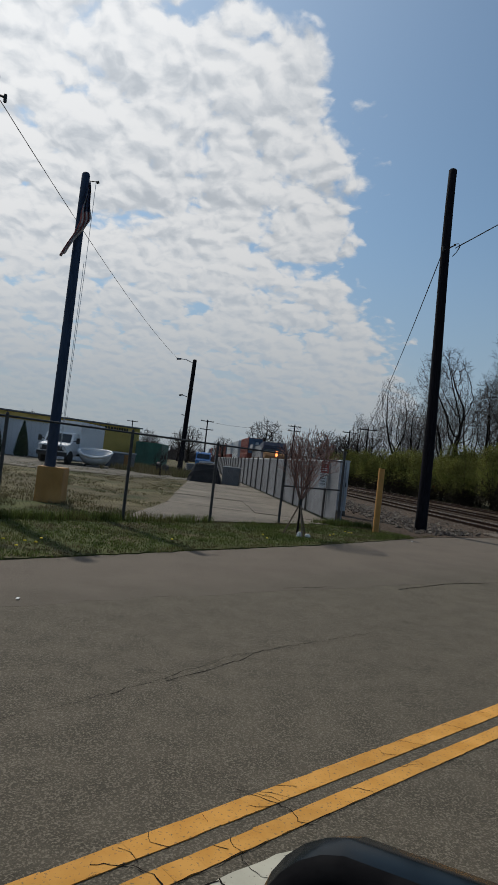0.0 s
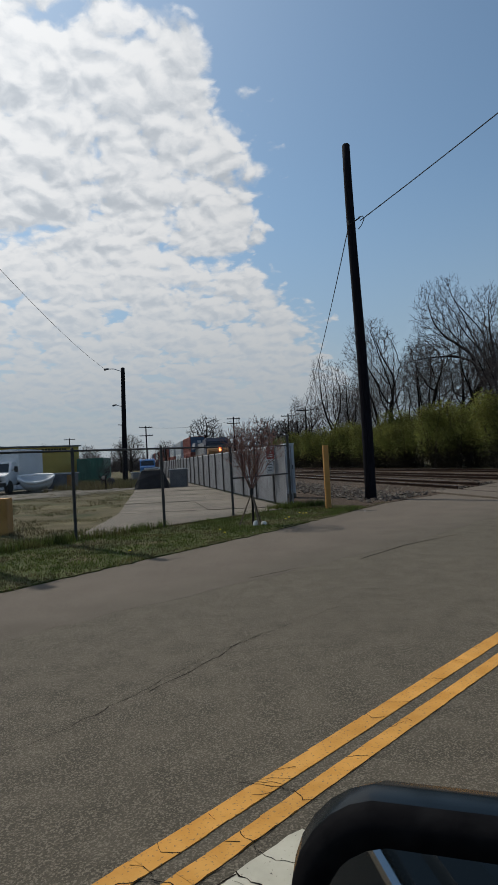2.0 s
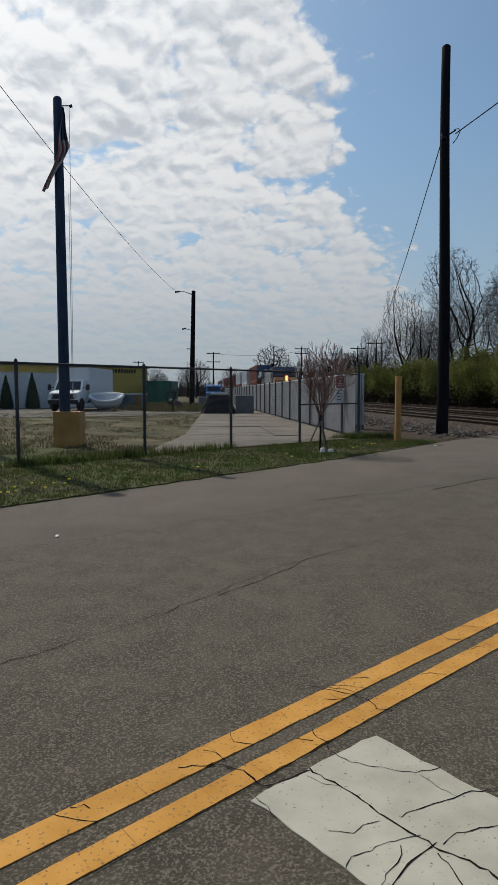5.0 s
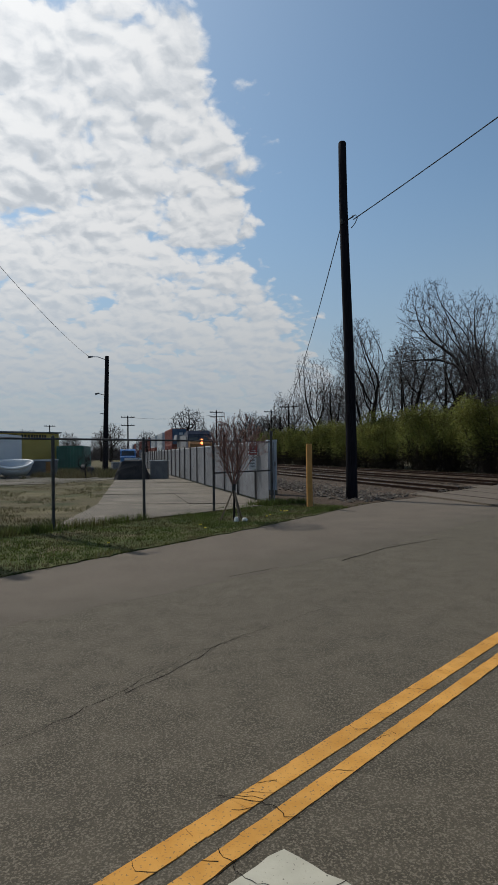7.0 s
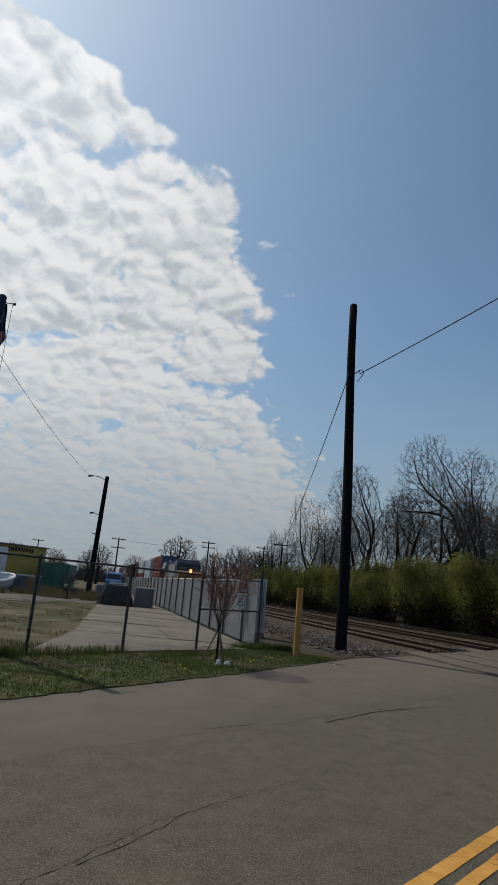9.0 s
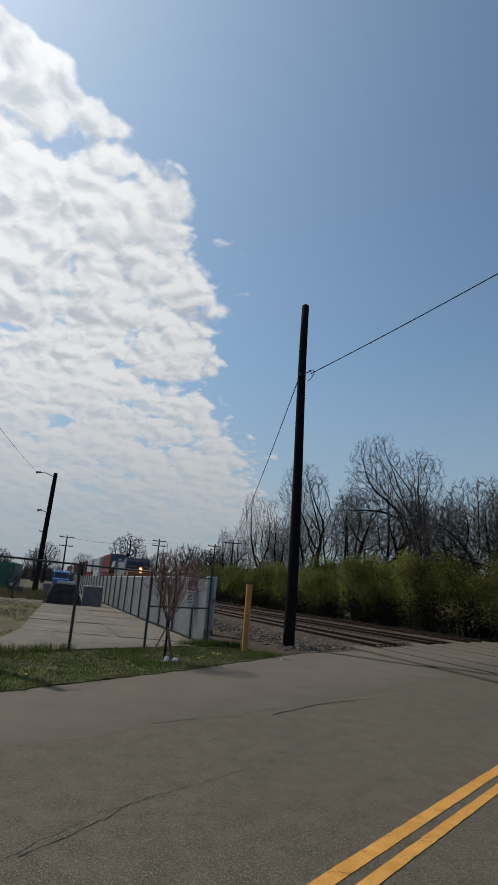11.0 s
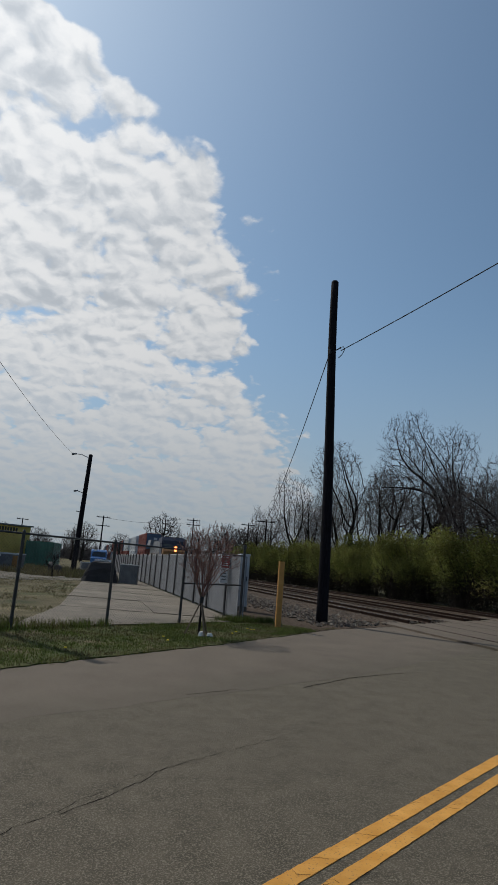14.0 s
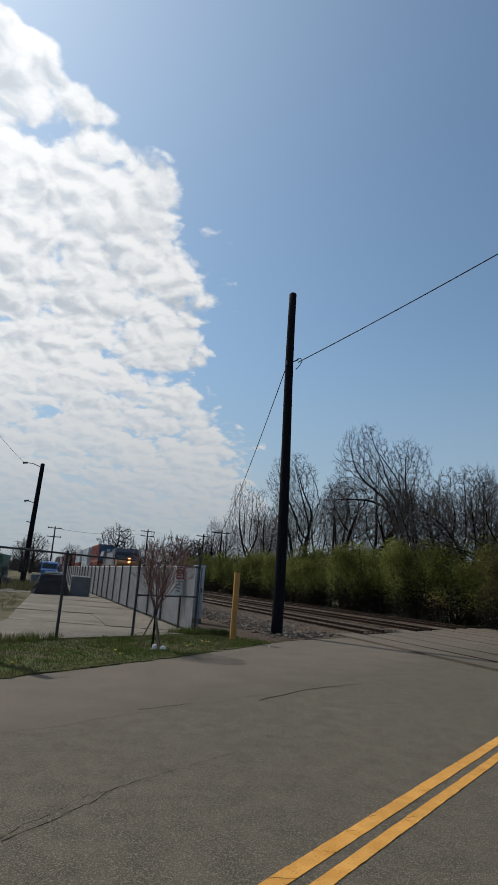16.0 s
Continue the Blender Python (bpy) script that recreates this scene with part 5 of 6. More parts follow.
for i, (off, y, s) in enumerate(row):
    s *= 0.93 if y < 33 else 1.0
    m = pose(rail_x(y) + off, y, 0, 0, 0, i * 77)
    k = 3 if y < 31.5 and i % 3 else i % 3
    ob = copy_thing(shrubs[k], m) if k in used else shrubs[k]
    used.add(k)
    ob.matrix_basis = m
    ob.scale = (s, s, s)


def sapling(x, y, h, seed, rz, label, stakes=2, buds=900):
    t = thing("sapling", x, y, 0, rz, label, "sapling", "staked saplings")
    rng = random.Random(seed)
    S, T = Soup(), Soup()
    S.tube([(0, 0, -0.05), (0.01, 0, h * 0.2), (0, 0.01, h * 0.36)], [0.028, 0.024, 0.02], 7)
    for k in range(17):
        a = k * 2.4 + rng.uniform(-0.3, 0.3)
        z = h * rng.uniform(0.3, 0.46)
        d = Vector((math.cos(a) * 0.62, math.sin(a) * 0.62, 1)).normalized()
        grow(T, T, rng, Vector((0, 0, z)), d, 0.012, h * 0.32, 2, 5, (h * 0.6, h * 0.33, h * 0.44), 0.0035, 0.22, 0.10, (0.3, 0.8), 0.6)
    part("stem", S, BARK, t)
    part("crown", T, BUD_TWIG, t, "thin reddish twigs")
    B = Soup()
    ends = T.v[:]
    for k in range(buds):
        p = Vector(rng.choice(ends)) + Vector((rng.gauss(0, 0.01), rng.gauss(0, 0.01), rng.gauss(0, 0.01)))
        if p.z < h * 0.5:
            continue
        e = Vector((rng.uniform(-1, 1), rng.uniform(-1, 1), rng.uniform(-1, 1))).normalized() * rng.uniform(0.008, 0.02)
        f = e.cross(Vector((0.3, 0.5, 0.8))).normalized() * 0.009
        B.quad(p - e, p + f, p + e, p - f)
    tagged(part("buds", B, BUD, t), kind="stuff", label="small reddish buds")
    for k in range(3):
        a = k * 2.094 + 0.5
        S = Soup().tube([(math.cos(a) * 0.32, math.sin(a) * 0.32, -0.03), (math.cos(a) * 0.0, math.sin(a) * 0.0, h * 0.31), (-math.cos(a) * 0.12, -math.sin(a) * 0.12, h * 0.42)], 0.016, 6)
        part("stake", S, STAKE, t, "leaning brown timber stake")
    part("tie", Soup().tube([(0, 0, h * 0.29), (0, 0, h * 0.35)], 0.045, 8), DARK, t, "dark rubber tie")
    return t


sapling(1.26, 13.55, 2.3, 5, 20, "staked young tree with reddish buds in the turf")
sapling(-5.12, 8.85, 3.05, 12, 70, "larger staked young tree with pale buds in the turf", buds=1600)
bags = thing("sandbag", 1.30, 13.36, 0.012, 20, "small pale crumpled bag at the sapling's foot", "bag")
part("bag", Soup().box((0, 0, 0.05), (0.16, 0.12, 0.10), 0.3, 0.7, chamfer=0.04), LITTER, bags, bevel=0.015)
bags = thing("sandbag", 1.48, 13.42, 0.012, -30, "small pale crumpled bag at the sapling's foot", "bag")
part("bag", Soup().box((0, 0, 0.035), (0.14, 0.10, 0.07), 0.2, 0.7, chamfer=0.03), LITTER, bags, bevel=0.012)


# turf: blades over the verge, thinner and drier behind the fence
def edge_y(x):
    for (x0, y0), (x1, y1) in zip(EDGE, EDGE[1:]):
        if x0 <= x <= x1:
            return y0 + (y1 - y0) * (x - x0) / (x1 - x0)
    return 99.0


def blades(S, rng, x, y, n, h, spread, width=0.007):
    for _ in range(n):
        bx, by = x + rng.gauss(0, spread), y + rng.gauss(0, spread)
        a, hh = rng.uniform(0, 6.283), h * rng.uniform(0.5, 1.2)
        lean = Vector((math.cos(a), math.sin(a), 0)) * hh * rng.uniform(0.1, 0.7)
        wx, wy = -math.sin(a) * width, math.cos(a) * width
        S.quad((bx - wx, by - wy, 0), (bx + wx, by + wy, 0), (bx + lean.x, by + lean.y, hh))


G, DG = Soup(), Soup()
rng = random.Random(31)
for k in range(19000):
    x = rng.uniform(-9.5, 4.5)
    y0 = edge_y(x)
    back = 12.65 + (x + 2.38) * 0.97 + (0.25 if x < 1 else 0.6) if x < 2.8 else 18.2 - (x - 2.8) * 0.9
    y = y0 + 0.03 + (max(back, y0 + 0.4) - y0) * rng.random() ** 1.05
    if x > 3.6 and rng.random() < (x - 3.6):
        continue
    lush = noise.noise((x * 0.9, y * 0.9, 0)) + 0.25
    if lush < 0.16 and rng.random() < 0.6:
        blades(DG, rng, x, y, 4, 0.06, 0.03)
    else:
        blades(G, rng, x, y, 6, 0.035 + 0.085 * max(0.0, lush) * rng.random(), 0.035)
for x0, y0, x1, y1, n in ((-4.25, 10.82, -2.38, 12.65, 500), (-2.38, 12.65, -0.7, 14.28, 260), (2.2, 17.3, 3.7, 17.6, 420), (-8.6, 6.4, -4.25, 10.82, 500)):
    for k in range(n):
        f = rng.random()
        blades(G, rng, x0 + (x1 - x0) * f + rng.gauss(0, 0.12), y0 + (y1 - y0) * f + rng.gauss(0, 0.12), 4, 0.2, 0.03)
tagged(part("grass", G, GRASS), "uneven green turf along the road edge", "grass", kind="stuff")
for k in range(9000):
    y = 12.8 + 26 * rng.random() ** 1.4
    x = rng.uniform(-3.0 - 0.55 * y, drive_left(y) - 0.02)
    if y < edge_y(x) + 1.5:
        continue
    if noise.noise((x * 0.5, y * 0.5, 3)) > -0.1:
        blades(DG, rng, x, y, 4, 0.08, 0.06, 0.009)
tagged(part("dry_grass", DG, DRY_GRASS), "thin dry brown grass and weeds in the yard", "grass", kind="stuff")
S = Soup()
for k in range(46):
    x = rng.uniform(-4.6, -2.6) if k < 34 else rng.uniform(-8, 3)
    y = edge_y(x) + rng.uniform(0.5, 1.3)
    S.tube([(x, y, 0.10), (x, y, 0.115)], 0.022, 7)
tagged(part("dandelions", S, DANDELION), "scattered yellow dandelion heads in the turf", "flowers", kind="stuff")
# dead leaves along the road's edge, bits of litter on it
S = Soup()
for k in range(900):
    x = rng.uniform(-6, 5.5)
    y = edge_y(x) + rng.gauss(0.10, 0.14)
    a, s = rng.uniform(0, 6.28), rng.uniform(0.012, 0.035)
    S.quad((x - s * math.cos(a), y - s * math.sin(a), 0.02), (x + s * 0.5 * math.sin(a), y - s * 0.5 * math.cos(a), 0.028), (x + s * math.cos(a), y + s * math.sin(a), 0.02), (x - s * 0.5 * math.sin(a), y + s * 0.5 * math.cos(a), 0.034))
tagged(part("dead_leaves", S, DRY_GRASS), "brown dead leaves and grit along the road edge", "leaves", kind="stuff")
for x, y, s in ((-1.9, 5.6, 0.03), (1.1, 12.1, 0.035), (4.2, 15.1, 0.03)):
    t = thing("litter", x, y, 0.004, x * 50, "small pale scrap of litter on the road", "litter")
    part("scrap", Soup().box((0, 0, 0.008), (s * 2, s, 0.006), 0.2, 0.6), LITTER, t)


# ---- the yard behind the fence ----
W0, W1 = Vector((-10.6, 60.0)), Vector((-46.0, 29.0))
WALL_ANG = math.atan2(W1.y - W0.y, W1.x - W0.x)
building = thing("warehouse", W0.x, W0.y, 0, math.degrees(WALL_ANG), "long low warehouse with white siding and a yellow band", "building")
# building axes: x along its face from the near corner to the far left, -y out of its back
L = (W1 - W0).length
part("wall", Soup().box((L / 2, -7.2, 1.75), (L, 14.0, 3.5)), OFFWHITE, building, "white metal siding")
S = Soup()
for k in range(int(L / 0.4)):
    S.box((0.2 + 0.4 * k, -0.185, 1.6), (0.05, 0.03, 3.1))
part("siding_ribs", S, OFFWHITE, building)
part("band", Soup().box((11.0, -0.15, 3.32), (22.0, 0.16, 0.56)), YELLOW_WALL, building, "yellow fascia band")
part("yellow_wall", Soup().box((2.3, -0.13, 1.55), (4.6, 0.14, 3.1)), YELLOW_WALL, building, "yellow end bay")
part("roof", Soup().box((L / 2, -7.2, 3.68), (L + 0.4, 14.6, 0.12)), GREY_BIN, building)
rng = random.Random(4)
x = 1.3
for n in (9, 7):
    for k in range(n):
        w = rng.uniform(0.2, 0.28)
        part("letter_block", Soup().box((x + w / 2, -0.055, 3.3), (w * 0.8, 0.03, 0.34)), INK, building)
        x += w + 0.05
    x += 0.28
S = Soup().box((24.0, -0.17, 2.6), (2.6, 0.04, 0.9), 0).box((24.3, -0.165, 2.2), (1.8, 0.04, 0.5)).box((20.2, -0.17, 2.75), (2.2, 0.04, 0.22))
part("wall_logo", S, INK, building, "dark painted logo shape")
for x in (7.6, 15.5, 31.0, 36.0):
    d = part("door", Soup().box((x, -0.16, 1.35), (2.6, 0.05, 2.7)), WHITE, building)
    S = Soup()
    for k in range(5):
        S.box((x, -0.125, 0.4 + 0.5 * k), (2.5, 0.02, 0.04))
    part("panel_line", S, GREY_BIN, d)


def box_truck(x, y, rz):
    t = thing("box_truck", x, y, 0, rz, "white box truck with a dark grille parked in the yard", "truck")
    # faces -y
    part("cargo_box", Soup().box((0, 2.9, 1.72), (2.25, 4.4, 2.1), chamfer=0.05), WHITE, t)
    S = Soup().extrude([(0.75, 0.55), (-0.9, 0.55), (-1.0, 0.75), (-0.95, 1.15), (-0.25, 1.3), (0.15, 1.95), (0.75, 2.0)], -0.95, 0.95)
    cab = part("cab", S, WHITE, t, bevel=0.04)
    S = Soup()
    S.quad((-0.82, -0.245, 1.34), (0.82, -0.245, 1.34), (0.76, 0.12, 1.9), (-0.76, 0.12, 1.9))
    part("windscreen", S, GLASS_DARK, cab)
    part("grille", Soup().box((0, -1.0, 0.92), (1.5, 0.06, 0.3)), DARK, cab)
    part("bumper", Soup().box((0, -1.02, 0.58), (1.95, 0.16, 0.26), chamfer=0.04), DARK, cab)
    for sx in (-0.78, 0.78):
        part("headlight", Soup().box((sx, -1.0, 0.95), (0.24, 0.07, 0.2)), GALV, cab)
        part("side_mirror", Soup().box((sx * 1.62, -0.1, 1.5), (0.2, 0.1, 0.36)).tube([(sx * 1.2, -0.05, 1.45), (sx * 1.6, -0.1, 1.5)], 0.03, 5), DARK, cab)
        for yy in (-0.35, 3.9):
            part("wheel", Soup().wheel((sx * 1.1, yy, 0.42), 0.42, 0.26), DARK, t)
    part("chassis", Soup().box((0, 2.4, 0.6), (1.2, 5.6, 0.2)), DARK, t)
    return t


big_truck = box_truck(-13.45, 44.2, -6)
big_truck.scale = (1.12, 1.12, 1.12)

boat = thing("boat", -10.9, 44.6, 0, 12, "small white open boat lying in the yard", "boat")
S = Soup()
ring = [(1.05 * math.cos(a) * (1.0 if math.cos(a) > 0 else 0.95), 0.62 * math.sin(a)) for a in [i * math.pi / 12 for i in range(24)]]
loft(S, [[(x * 0.7, y * 0.6, 0.12) for x, y in ring], [(x * 0.92, y * 0.9, 0.42) for x, y in ring], [(x, y, 0.72 + 0.12 * (x / 1.05) ** 2) for x, y in ring], [(x * 0.86, y * 0.8, 0.72 + 0.12 * (x / 1.05) ** 2) for x, y in ring], [(x * 0.7, y * 0.62, 0.3) for x, y in ring]], True)
part("hull", S, OFFWHITE, boat, smooth=True)
S = Soup()
S.tube([(x * 1.0, y * 1.0, 0.74 + 0.12 * (x / 1.05) ** 2) for x, y in ring + ring[:1]], 0.085, 8)
part("gunwale", S, WHITE, boat, "thick white rim", smooth=True)
part("cradle", Soup().box((-0.5, 0, 0.08), (0.12, 0.9, 0.18)).box((0.5, 0, 0.08), (0.12, 0.9, 0.18)), STAKE, boat)

boat.matrix_basis = pose(-10.9, 44.6, 0.16, 22, 0, 8)
boat.scale = (1.15, 1.15, 1.15)
bin_ = thing("dumpster", -9.9, 48.5, 0, -6, "dark grey open steel dumpster in the yard", "dumpster")
part("body", Soup().box((0, 0, 0.62), (1.9, 1.5, 1.15), 0, 1.06), GREY_BIN, bin_)
for sy in (-0.78, 0.78):
    part("rim", Soup().box((0, sy, 1.2), (2.1, 0.06, 0.1)), GALV, bin_)
part("sign_plate", Soup().box((0.75, -0.80, 0.65), (0.35, 0.03, 0.85)), LOCO_GOLD, bin_, "dull orange plate")

con = thing("container", -9.3, 60.5, 0, 0, "green steel storage container in the yard", "container")
S = Soup().box((0, 0, 1.25), (2.4, 5.0, 2.3))
part("body", S, GREEN_STEEL, con)
S = Soup()
for k in range(9):
    S.box((-1.05 + 0.26 * k, -2.52, 1.25), (0.1, 0.05, 2.15))
part("rib", S, GREEN_STEEL, con)
part("skid", Soup().box((0, 0, 0.06), (2.2, 4.8, 0.14)), DARK, con)

# covered heap, cart and box at the end of the drive
heap = thing("covered_heap", -2.45, 38.2, 0.02, -3, "heap under a black tarpaulin on the drive", "tarpaulin")
S = Soup()
ring = rounded_rect(2.05, 1.3, 0.2, 3)
rng = random.Random(6)
rings = []
for z, k in ((0, 1.0), (0.3, 0.92), (0.6, 0.82), (0.9, 0.70), (1.12, 0.58), (1.2, 0.3)):
    rings.append([(x * k + rng.uniform(-0.05, 0.05), y * k + rng.uniform(-0.05, 0.05), z + rng.uniform(-0.03, 0.03)) for x, y in ring])
loft(S, rings)
part("tarpaulin", S, TARP, heap)
part("load", Soup().box((-0.1, 0, 1.22), (0.7, 0.4, 0.12)).box((0.3, 0.1, 1.2), (0.3, 0.3, 0.2), 0.4), OFFWHITE, heap, "pale bundles on top")
crate = thing("steel_box", -0.85, 38.4, 0.02, -4, "grey ribbed steel box on the drive", "box")
part("body", Soup().box((0, 0, 0.55), (1.05, 0.9, 1.08), chamfer=0.03), GREY_BIN, crate)
S = Soup()
for k in range(6):
    S.box((-0.42 + 0.17 * k, -0.46, 0.55), (0.05, 0.03, 0.95))
part("rib", S, GREY_BIN, crate)
part("lid", Soup().box((0, 0, 1.11), (1.12, 0.96, 0.05)), GALV, crate)
cart = thing("utility_trailer", -4.45, 52.0, 0, 10, "small grey cage trailer in the yard", "trailer")
part("cage", Soup().box((0, 0, 0.85), (1.5, 2.2, 0.75)), GREY_BIN, cart)
part("rim", Soup().box((0, -1.12, 1.25), (1.6, 0.06, 0.08)).box((-0.76, 0, 1.25), (0.06, 2.2, 0.08)).box((0.76, 0, 1.25), (0.06, 2.2, 0.08)), GALV, cart)
for sx in (-0.85, 0.85):
    part("wheel", Soup().wheel((sx, 0.1, 0.33), 0.33, 0.2), DARK, cart)
cart.scale = (0.75, 0.75, 0.75)
tyres = thing("tyre", -6.6, 47.0, 0, 0, "worn black tyre leaning in the weeds", "tyre")
part("tyre", Soup().wheel((0, 0, 0.42), 0.42, 0.28, 18), DARK, tyres)
tyres = thing("tyre", -5.9, 45.6, 0, 40, "worn black tyre leaning in the weeds", "tyre")
part("tyre", Soup().wheel((0, 0, 0.36), 0.36, 0.24, 18), DARK, tyres)


def tractor(x, y, rz):
    t = thing("truck_tractor", x, y, 0, rz, "bright blue truck cab parked beyond the drive", "truck")
    S = Soup().extrude([(1.3, 0.7), (-1.0, 0.7), (-1.05, 1.5), (-0.2, 1.65), (0.05, 2.35), (0.4, 2.55), (1.3, 2.6)], -1.05, 1.05)
    cab = part("cab", S, BLUE_PAINT, t, bevel=0.05)
    S = Soup()
    S.quad((-0.9, -0.21, 1.7), (0.9, -0.21, 1.7), (0.85, 0.03, 2.3), (-0.85, 0.03, 2.3))
    part("windscreen", S, GLASS_DARK, cab)
    part("grille", Soup().box((0, -1.06, 1.1), (1.0, 0.06, 0.6)), GALV, cab)
    part("bumper", Soup().box((0, -1.1, 0.6), (2.1, 0.2, 0.3)), DARK, cab)
    part("marker_light", Soup().box((-0.5, 0.2, 2.52), (0.3, 0.2, 0.16)), WHITE, cab)
    part("chassis", Soup().box((0, 2.4, 0.7), (0.9, 4.6, 0.25)), DARK, t)
    for sx in (-0.95, 0.95):
        for yy in (-0.4, 3.2, 4.3):
            part("wheel", Soup().wheel((sx, yy, 0.5), 0.5, 0.3), DARK, t)
    return t


blue_truck = tractor(-5.1, 72.0, 5)
blue_truck.scale = (0.82, 0.82, 0.86)

pickup = thing("pickup_truck", -22.6, 40.5, 0, -52, "red pickup truck parked before the warehouse", "truck")
S = Soup().extrude([(2.6, 0.5), (-2.6, 0.5), (-2.65, 0.95), (-1.4, 1.08), (-0.7, 1.7), (0.6, 1.72), (0.8, 1.1), (2.6, 1.1)], -0.95, 0.95)
part("body", S, RED_PAINT, pickup, bevel=0.05)
part("side_glass", Soup().extrude([(0.5, 1.16), (-1.15, 1.16), (-0.65, 1.62), (0.45, 1.64)], -0.96, 0.96), GLASS_DARK, pickup)
for sx in (-0.85, 0.85):
    for yy in (-1.7, 1.6):
        part("wheel", Soup().wheel((sx, yy, 0.38), 0.38, 0.25), DARK, pickup)


def conifer(x, y, h, r, seed):
    t = thing("conifer", x, y, 0, 0, "narrow dark green clipped conifer before the warehouse", "tree", "conifers")
    rng = random.Random(seed)
    S = Soup()
    for k in range(1500):
        z = h * rng.random()
        rr = r * (1 - (z / h) ** 1.6) * rng.uniform(0.75, 1.1)
        a = rng.uniform(0, 6.283)
        p = Vector((rr * math.cos(a), rr * math.sin(a), z + 0.1))
        e = Vector((rng.uniform(-0.5, 0.5), rng.uniform(-0.5, 0.5), 1)).normalized() * 0.14
        f = Vector((-math.sin(a), math.cos(a), 0.2)) * 0.07
        S.quad(p - e, p + f, p + e, p - f)
    part("crown", S, CONIFER, t)
    part("trunk", Soup().tube([(0, 0, -0.1), (0, 0, h * 0.7)], [0.06, 0.02], 6), BARK, t)


for x, y, h, r, s in ((-23.8, 46.2, 2.3, 0.55, 1), (-20.0, 49.2, 2.5, 0.5, 2), (-16.4, 51.8, 2.7, 0.5, 3), (-28.8, 42.0, 2.2, 0.6, 4), (-21.8, 47.6, 0.7, 0.6, 5), (-18.2, 50.0, 2.7, 0.55, 6)):
    conifer(x, y, h, r, s)
# low weeds and a short dead sapling near the far pole
stump = bare_tree("dead_sapling", 41, 2.4, 0.06, "short dead sapling in dry weeds", 0.3, top=4, thin=0.008)
stump.matrix_basis = pose(-5.75, 42.2, 0)
rng = random.Random(9)
S = Soup()
for k in range(2600):
    x, y = rng.uniform(-10, -3.6), rng.uniform(42, 62)
    if noise.noise((x * 0.4, y * 0.4, 1)) > -0.05:
        blades(S, rng, x, y, 4, 0.5, 0.12, 0.02)
tagged(part("weeds", S, DRY_GRASS), "tall dry weeds at the end of the yard", "weeds", kind="stuff")


# ---- far poles along the line ----
def t_pole(x, y, h, rz, arms=(0.5,)):
    t = thing("telegraph_pole", x, y, 0, rz, "distant timber telegraph pole with crossarms", "pole", "telegraph poles")
    part("shaft", Soup().tube([(0, 0, -0.2), (0, 0, h)], [0.17, 0.11], 8), POLE_WOOD, t)
    for d in arms:
        part("crossarm", Soup().box((0, 0.1, h - d), (2.6, 0.12, 0.14)), POLE_WOOD, t)
        S = Soup()
        for k in (-1.2, -0.7, 0.7, 1.2):
            S.tube([(k, 0.1, h - d + 0.06), (k, 0.1, h - d + 0.22)], 0.05, 5)
        part("insulators", S, GREY_BIN, t)


for a in ((-8.6, 122, 9.2, 10, (0.3, 1.9)), (8.6, 122, 10.2, 5, (0.4, 1.3)), (-29, 152, 9.0, 20, (0.3,)), (17.6, 110, 9.4, 10, (0.4,)), (17.4, 92, 8.9, -10, (0.4,)), (-50, 160, 9.5, 0, (0.4,)), (7.0, 190, 11, 0, (0.4,))):
    t_pole(*a)
tagged(part("overhead_wire", sag_wire((-8.6, 122, 8.9), (8.6, 122, 9.4), 0.6, 0.02), CABLE), "thin far wire between telegraph poles", "wire")


# ---- train on the near track ----
def on_track(y, side=0.0):
    return rail_x(y) + 0.717 + side, y


TRAIN_Y = 78.0
TRACK_RZ = math.degrees(math.atan(RAIL_SLOPE))
x, y = on_track(TRAIN_Y)
loco = thing("locomotive", x, y, 0.16, TRACK_RZ, "dark blue and gold diesel locomotive with lit headlights on the track", "locomotive")
# faces -y
part("frame", Soup().box((0, 10.5, 1.25), (3.0, 21.5, 0.35)), LOCO_BLUE, loco)
part("nose", Soup().extrude([(0.6, 1.4), (2.4, 1.4), (2.4, 3.1), (0.9, 2.95), (0.55, 2.6)], -1.45, 1.45), LOCO_GOLD, loco, "dull gold nose", bevel=0.08)
cab = part("cab", Soup().extrude([(2.4, 1.4), (4.6, 1.4), (4.6, 4.45), (2.9, 4.45), (2.4, 3.9)], -1.5, 1.5), LOCO_BLUE, loco, bevel=0.12)
for sx in (-0.75, 0.75):
    S = Soup()
    S.quad((sx - 0.55, 2.38, 3.25), (sx + 0.55, 2.38, 3.25), (sx + 0.55, 2.42, 3.85), (sx - 0.55, 2.42, 3.85))
    part("windscreen", S, GLASS_DARK, cab)
    part("side_window", Soup().box((sx * 2.0, 3.5, 3.3), (0.03, 1.0, 0.6)), GLASS_DARK, cab)
part("hood", Soup().box((0, 12.4, 2.75), (1.9, 15.6, 2.7), chamfer=0.2), LOCO_GREY, loco, "grey engine hood")
part("radiator", Soup().box((0, 18.4, 3.9), (2.9, 4.2, 0.9), 0, 0.9), LOCO_GREY, loco)
part("blower", Soup().box((0, 7.2, 4.1), (2.4, 2.4, 0.5)), LOCO_BLUE, loco)
part("pilot", Soup().box((0, 0.35, 0.75), (2.9, 0.4, 1.0), 0, 0.96), DARK, loco)
part("fuel_tank", Soup().box((0, 10.5, 0.75), (2.8, 5.0, 0.8), chamfer=0.2), DARK, loco)
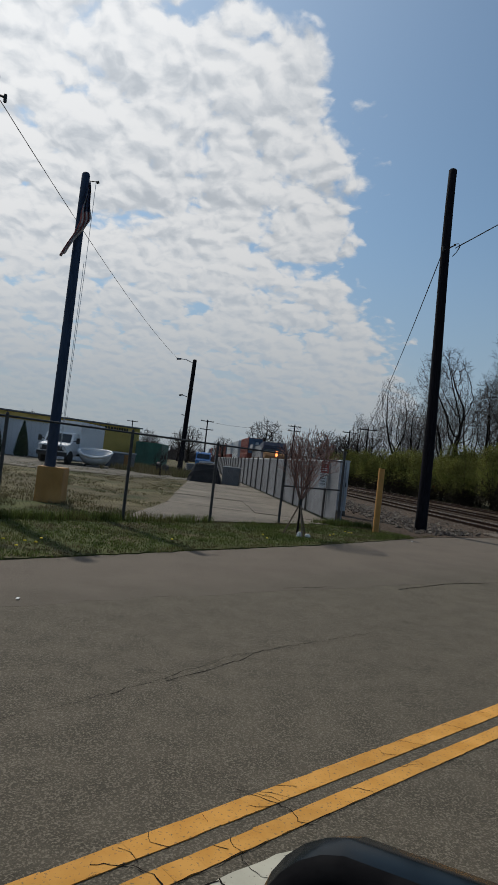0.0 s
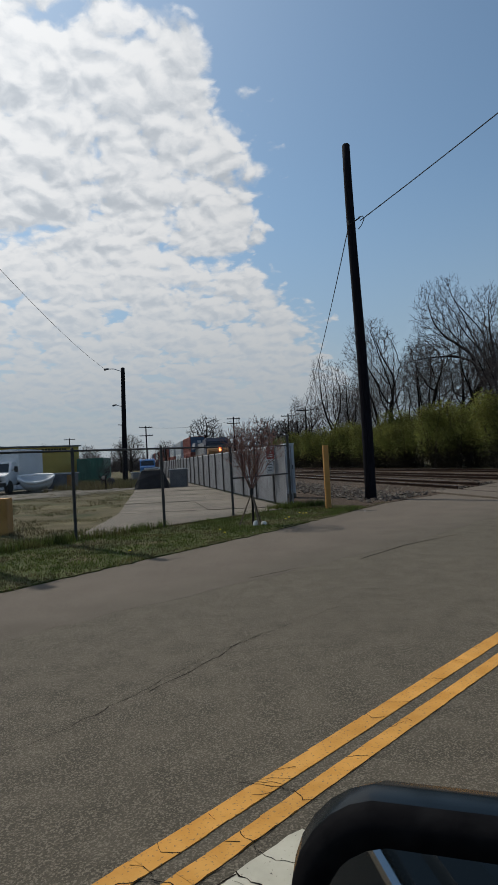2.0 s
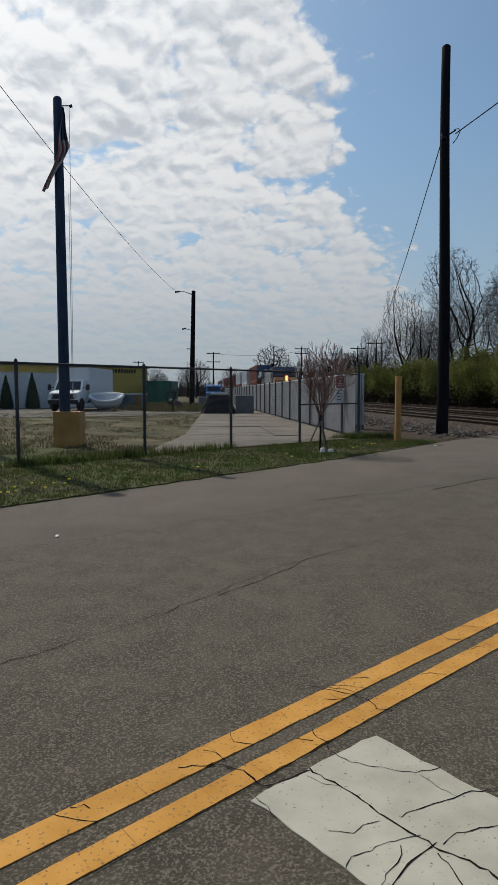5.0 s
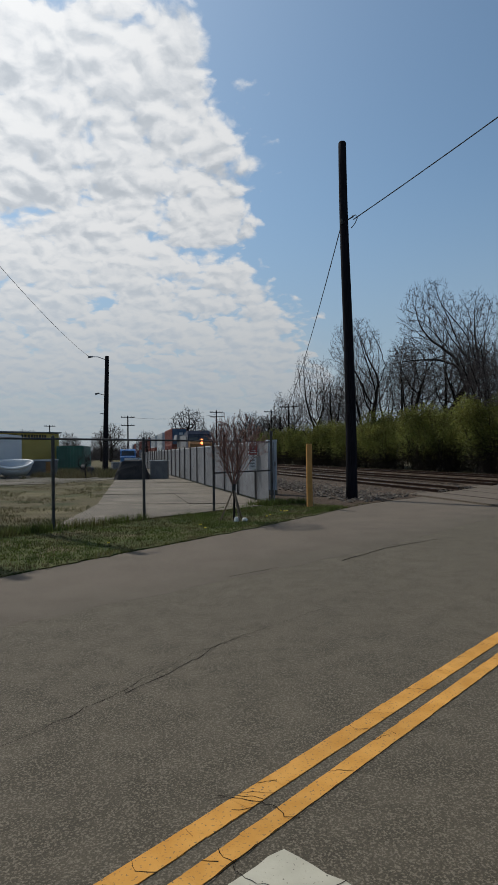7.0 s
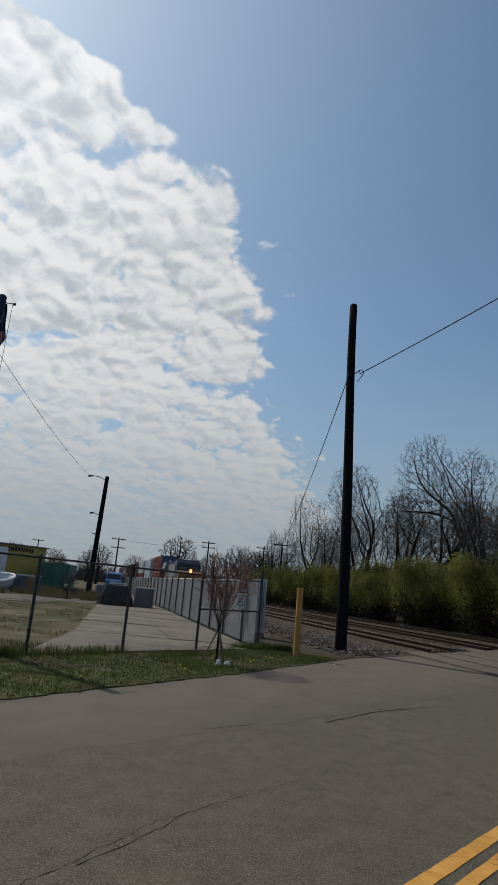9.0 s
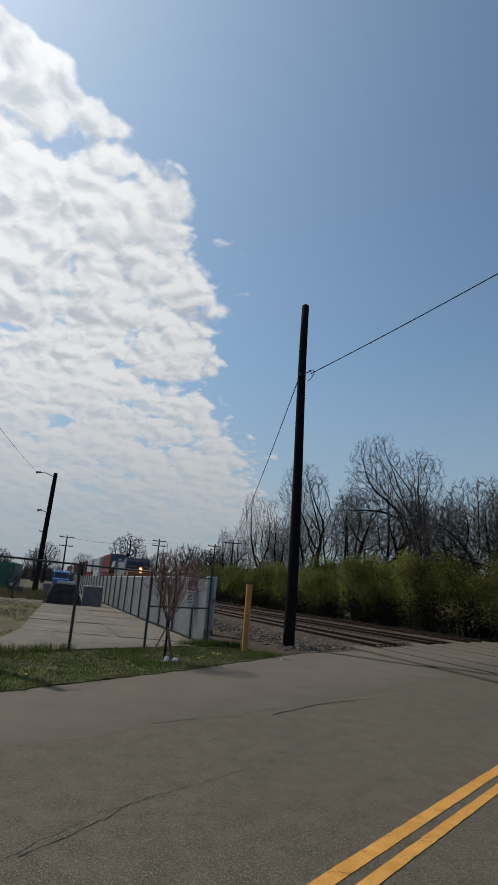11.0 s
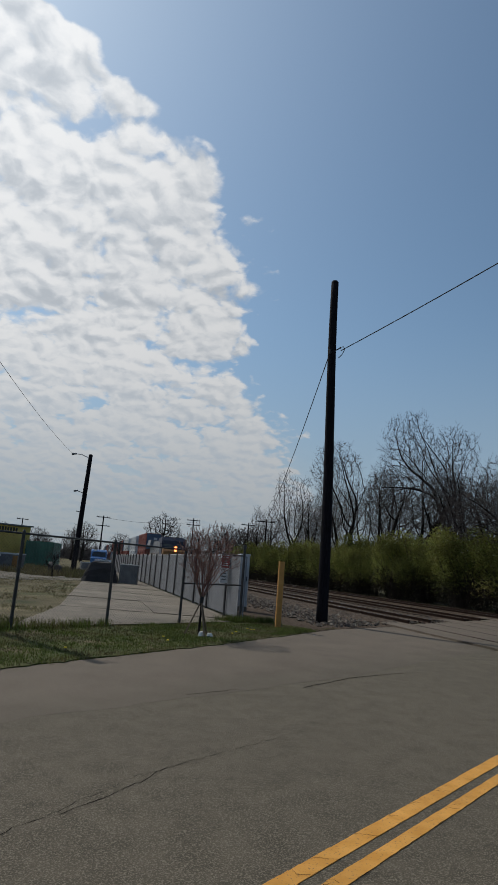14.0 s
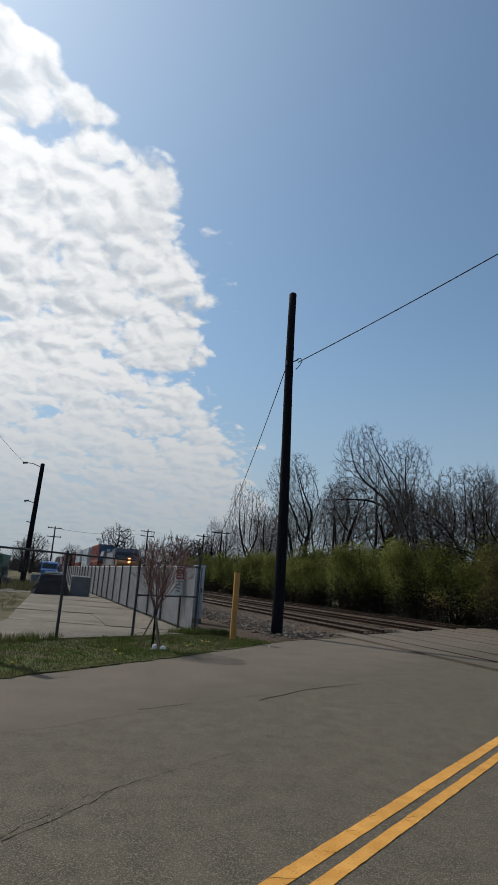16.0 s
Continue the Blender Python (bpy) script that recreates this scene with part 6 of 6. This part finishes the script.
for yy in (4.6, 16.6):
    bogie = part("bogie", Soup().box((1.05, yy, 0.62), (0.25, 4.3, 0.4)).box((-1.05, yy, 0.62), (0.25, 4.3, 0.4)), DARK, loco)
    for k in (-1.6, 0, 1.6):
        for sx in (-0.75, 0.75):
            part("wheel", Soup().wheel((sx, yy + k, 0.52), 0.5, 0.14), RAIL, bogie)
for sx in (-1.42, 1.42):
    S = Soup()
    for k in range(12):
        S.tube([(sx, 5.5 + 1.35 * k, 1.4), (sx, 5.5 + 1.35 * k, 2.4)], 0.02, 4)
    S.tube([(sx, 5.5, 2.4), (sx, 20.4, 2.4)], 0.02, 4)
    part("handrail", S, LOCO_GOLD, loco)
part("light_housing", Soup().box((0, 0.62, 2.95), (0.5, 0.3, 0.75), chamfer=0.05), LOCO_GOLD, loco)
for z in (2.78, 3.1):
    part("headlight", Soup().tube([(0, 0.46, z), (0, 0.40, z)], 0.17, 12), LAMP_ON, loco, "lit warm headlight")
part("ditch_light", Soup().tube([(1.05, 0.18, 1.75), (1.05, 0.12, 1.75)], 0.12, 10), LAMP_ON, loco, "small lit ditch light")


def container_box(parent, y, z, length, mat, name="container"):
    c = part(name, Soup().box((0, y, z + 1.3), (2.44, length, 2.6)), mat, parent)
    S = Soup()
    n = int(length / 0.55)
    for k in range(n):
        for sx in (-1.235, 1.235):
            S.box((sx, y - length / 2 + 0.4 + 0.55 * k, z + 1.3), (0.05, 0.25, 2.3))
    for k in range(6):
        S.box((-1.0 + 0.4 * k, y - length / 2 - 0.02, z + 1.3), (0.12, 0.05, 2.3))
    part("rib", S, mat, c)
    return c


def well_car(y, lower, upper):
    x, yy = on_track(y)
    t = thing("container_wagon", x, yy, 0.16, TRACK_RZ, "well wagon carrying double-stacked containers", "wagon", "container wagons")
    part("sill", Soup().box((1.36, 8, 0.85), (0.12, 15.5, 0.7)).box((-1.36, 8, 0.85), (0.12, 15.5, 0.7)).box((0, 0.4, 0.95), (2.6, 0.8, 0.4)).box((0, 15.6, 0.95), (2.6, 0.8, 0.4)), RAIL, t)
    for k in (0.2, 15.8):
        bogie = part("bogie", Soup().box((0, k, 0.55), (2.1, 0.5, 0.35)), DARK, t)
        for dy in (-0.7, 0.7):
            for sx in (-0.75, 0.75):
                part("wheel", Soup().wheel((sx, k + dy, 0.42), 0.42, 0.13), RAIL, bogie)
    container_box(t, 8, 0.45, 12.2, lower)
    box = container_box(t, 8, 3.06, 13.0 if upper is BOX_RED else 12.2, upper)
    if upper is BOX_RED:
        part("end_door", Soup().box((0, 1.44, 4.36), (2.3, 0.03, 2.45)), BOX_BLUE, box, "dark blue end")
        part("end_mark", Soup().box((0.25, 1.41, 4.75), (0.55, 0.02, 0.5)), BOX_GREY, box, "pale square mark")


mats = [(BOX_RED, BOX_RED), (BOX_GREY, BOX_GREY), (BOX_RED, BOX_GREY), (BOX_RED, BOX_RED), (BOX_RED, BOX_RED), (BOX_BLUE, BOX_RED), (BOX_RED, BOX_GREY), (BOX_GREY, BOX_RED), (BOX_RED, BOX_BLUE)]
for i, (a, b) in enumerate(mats):
    well_car(TRAIN_Y + 23.0 + 17.6 * i, a, b)
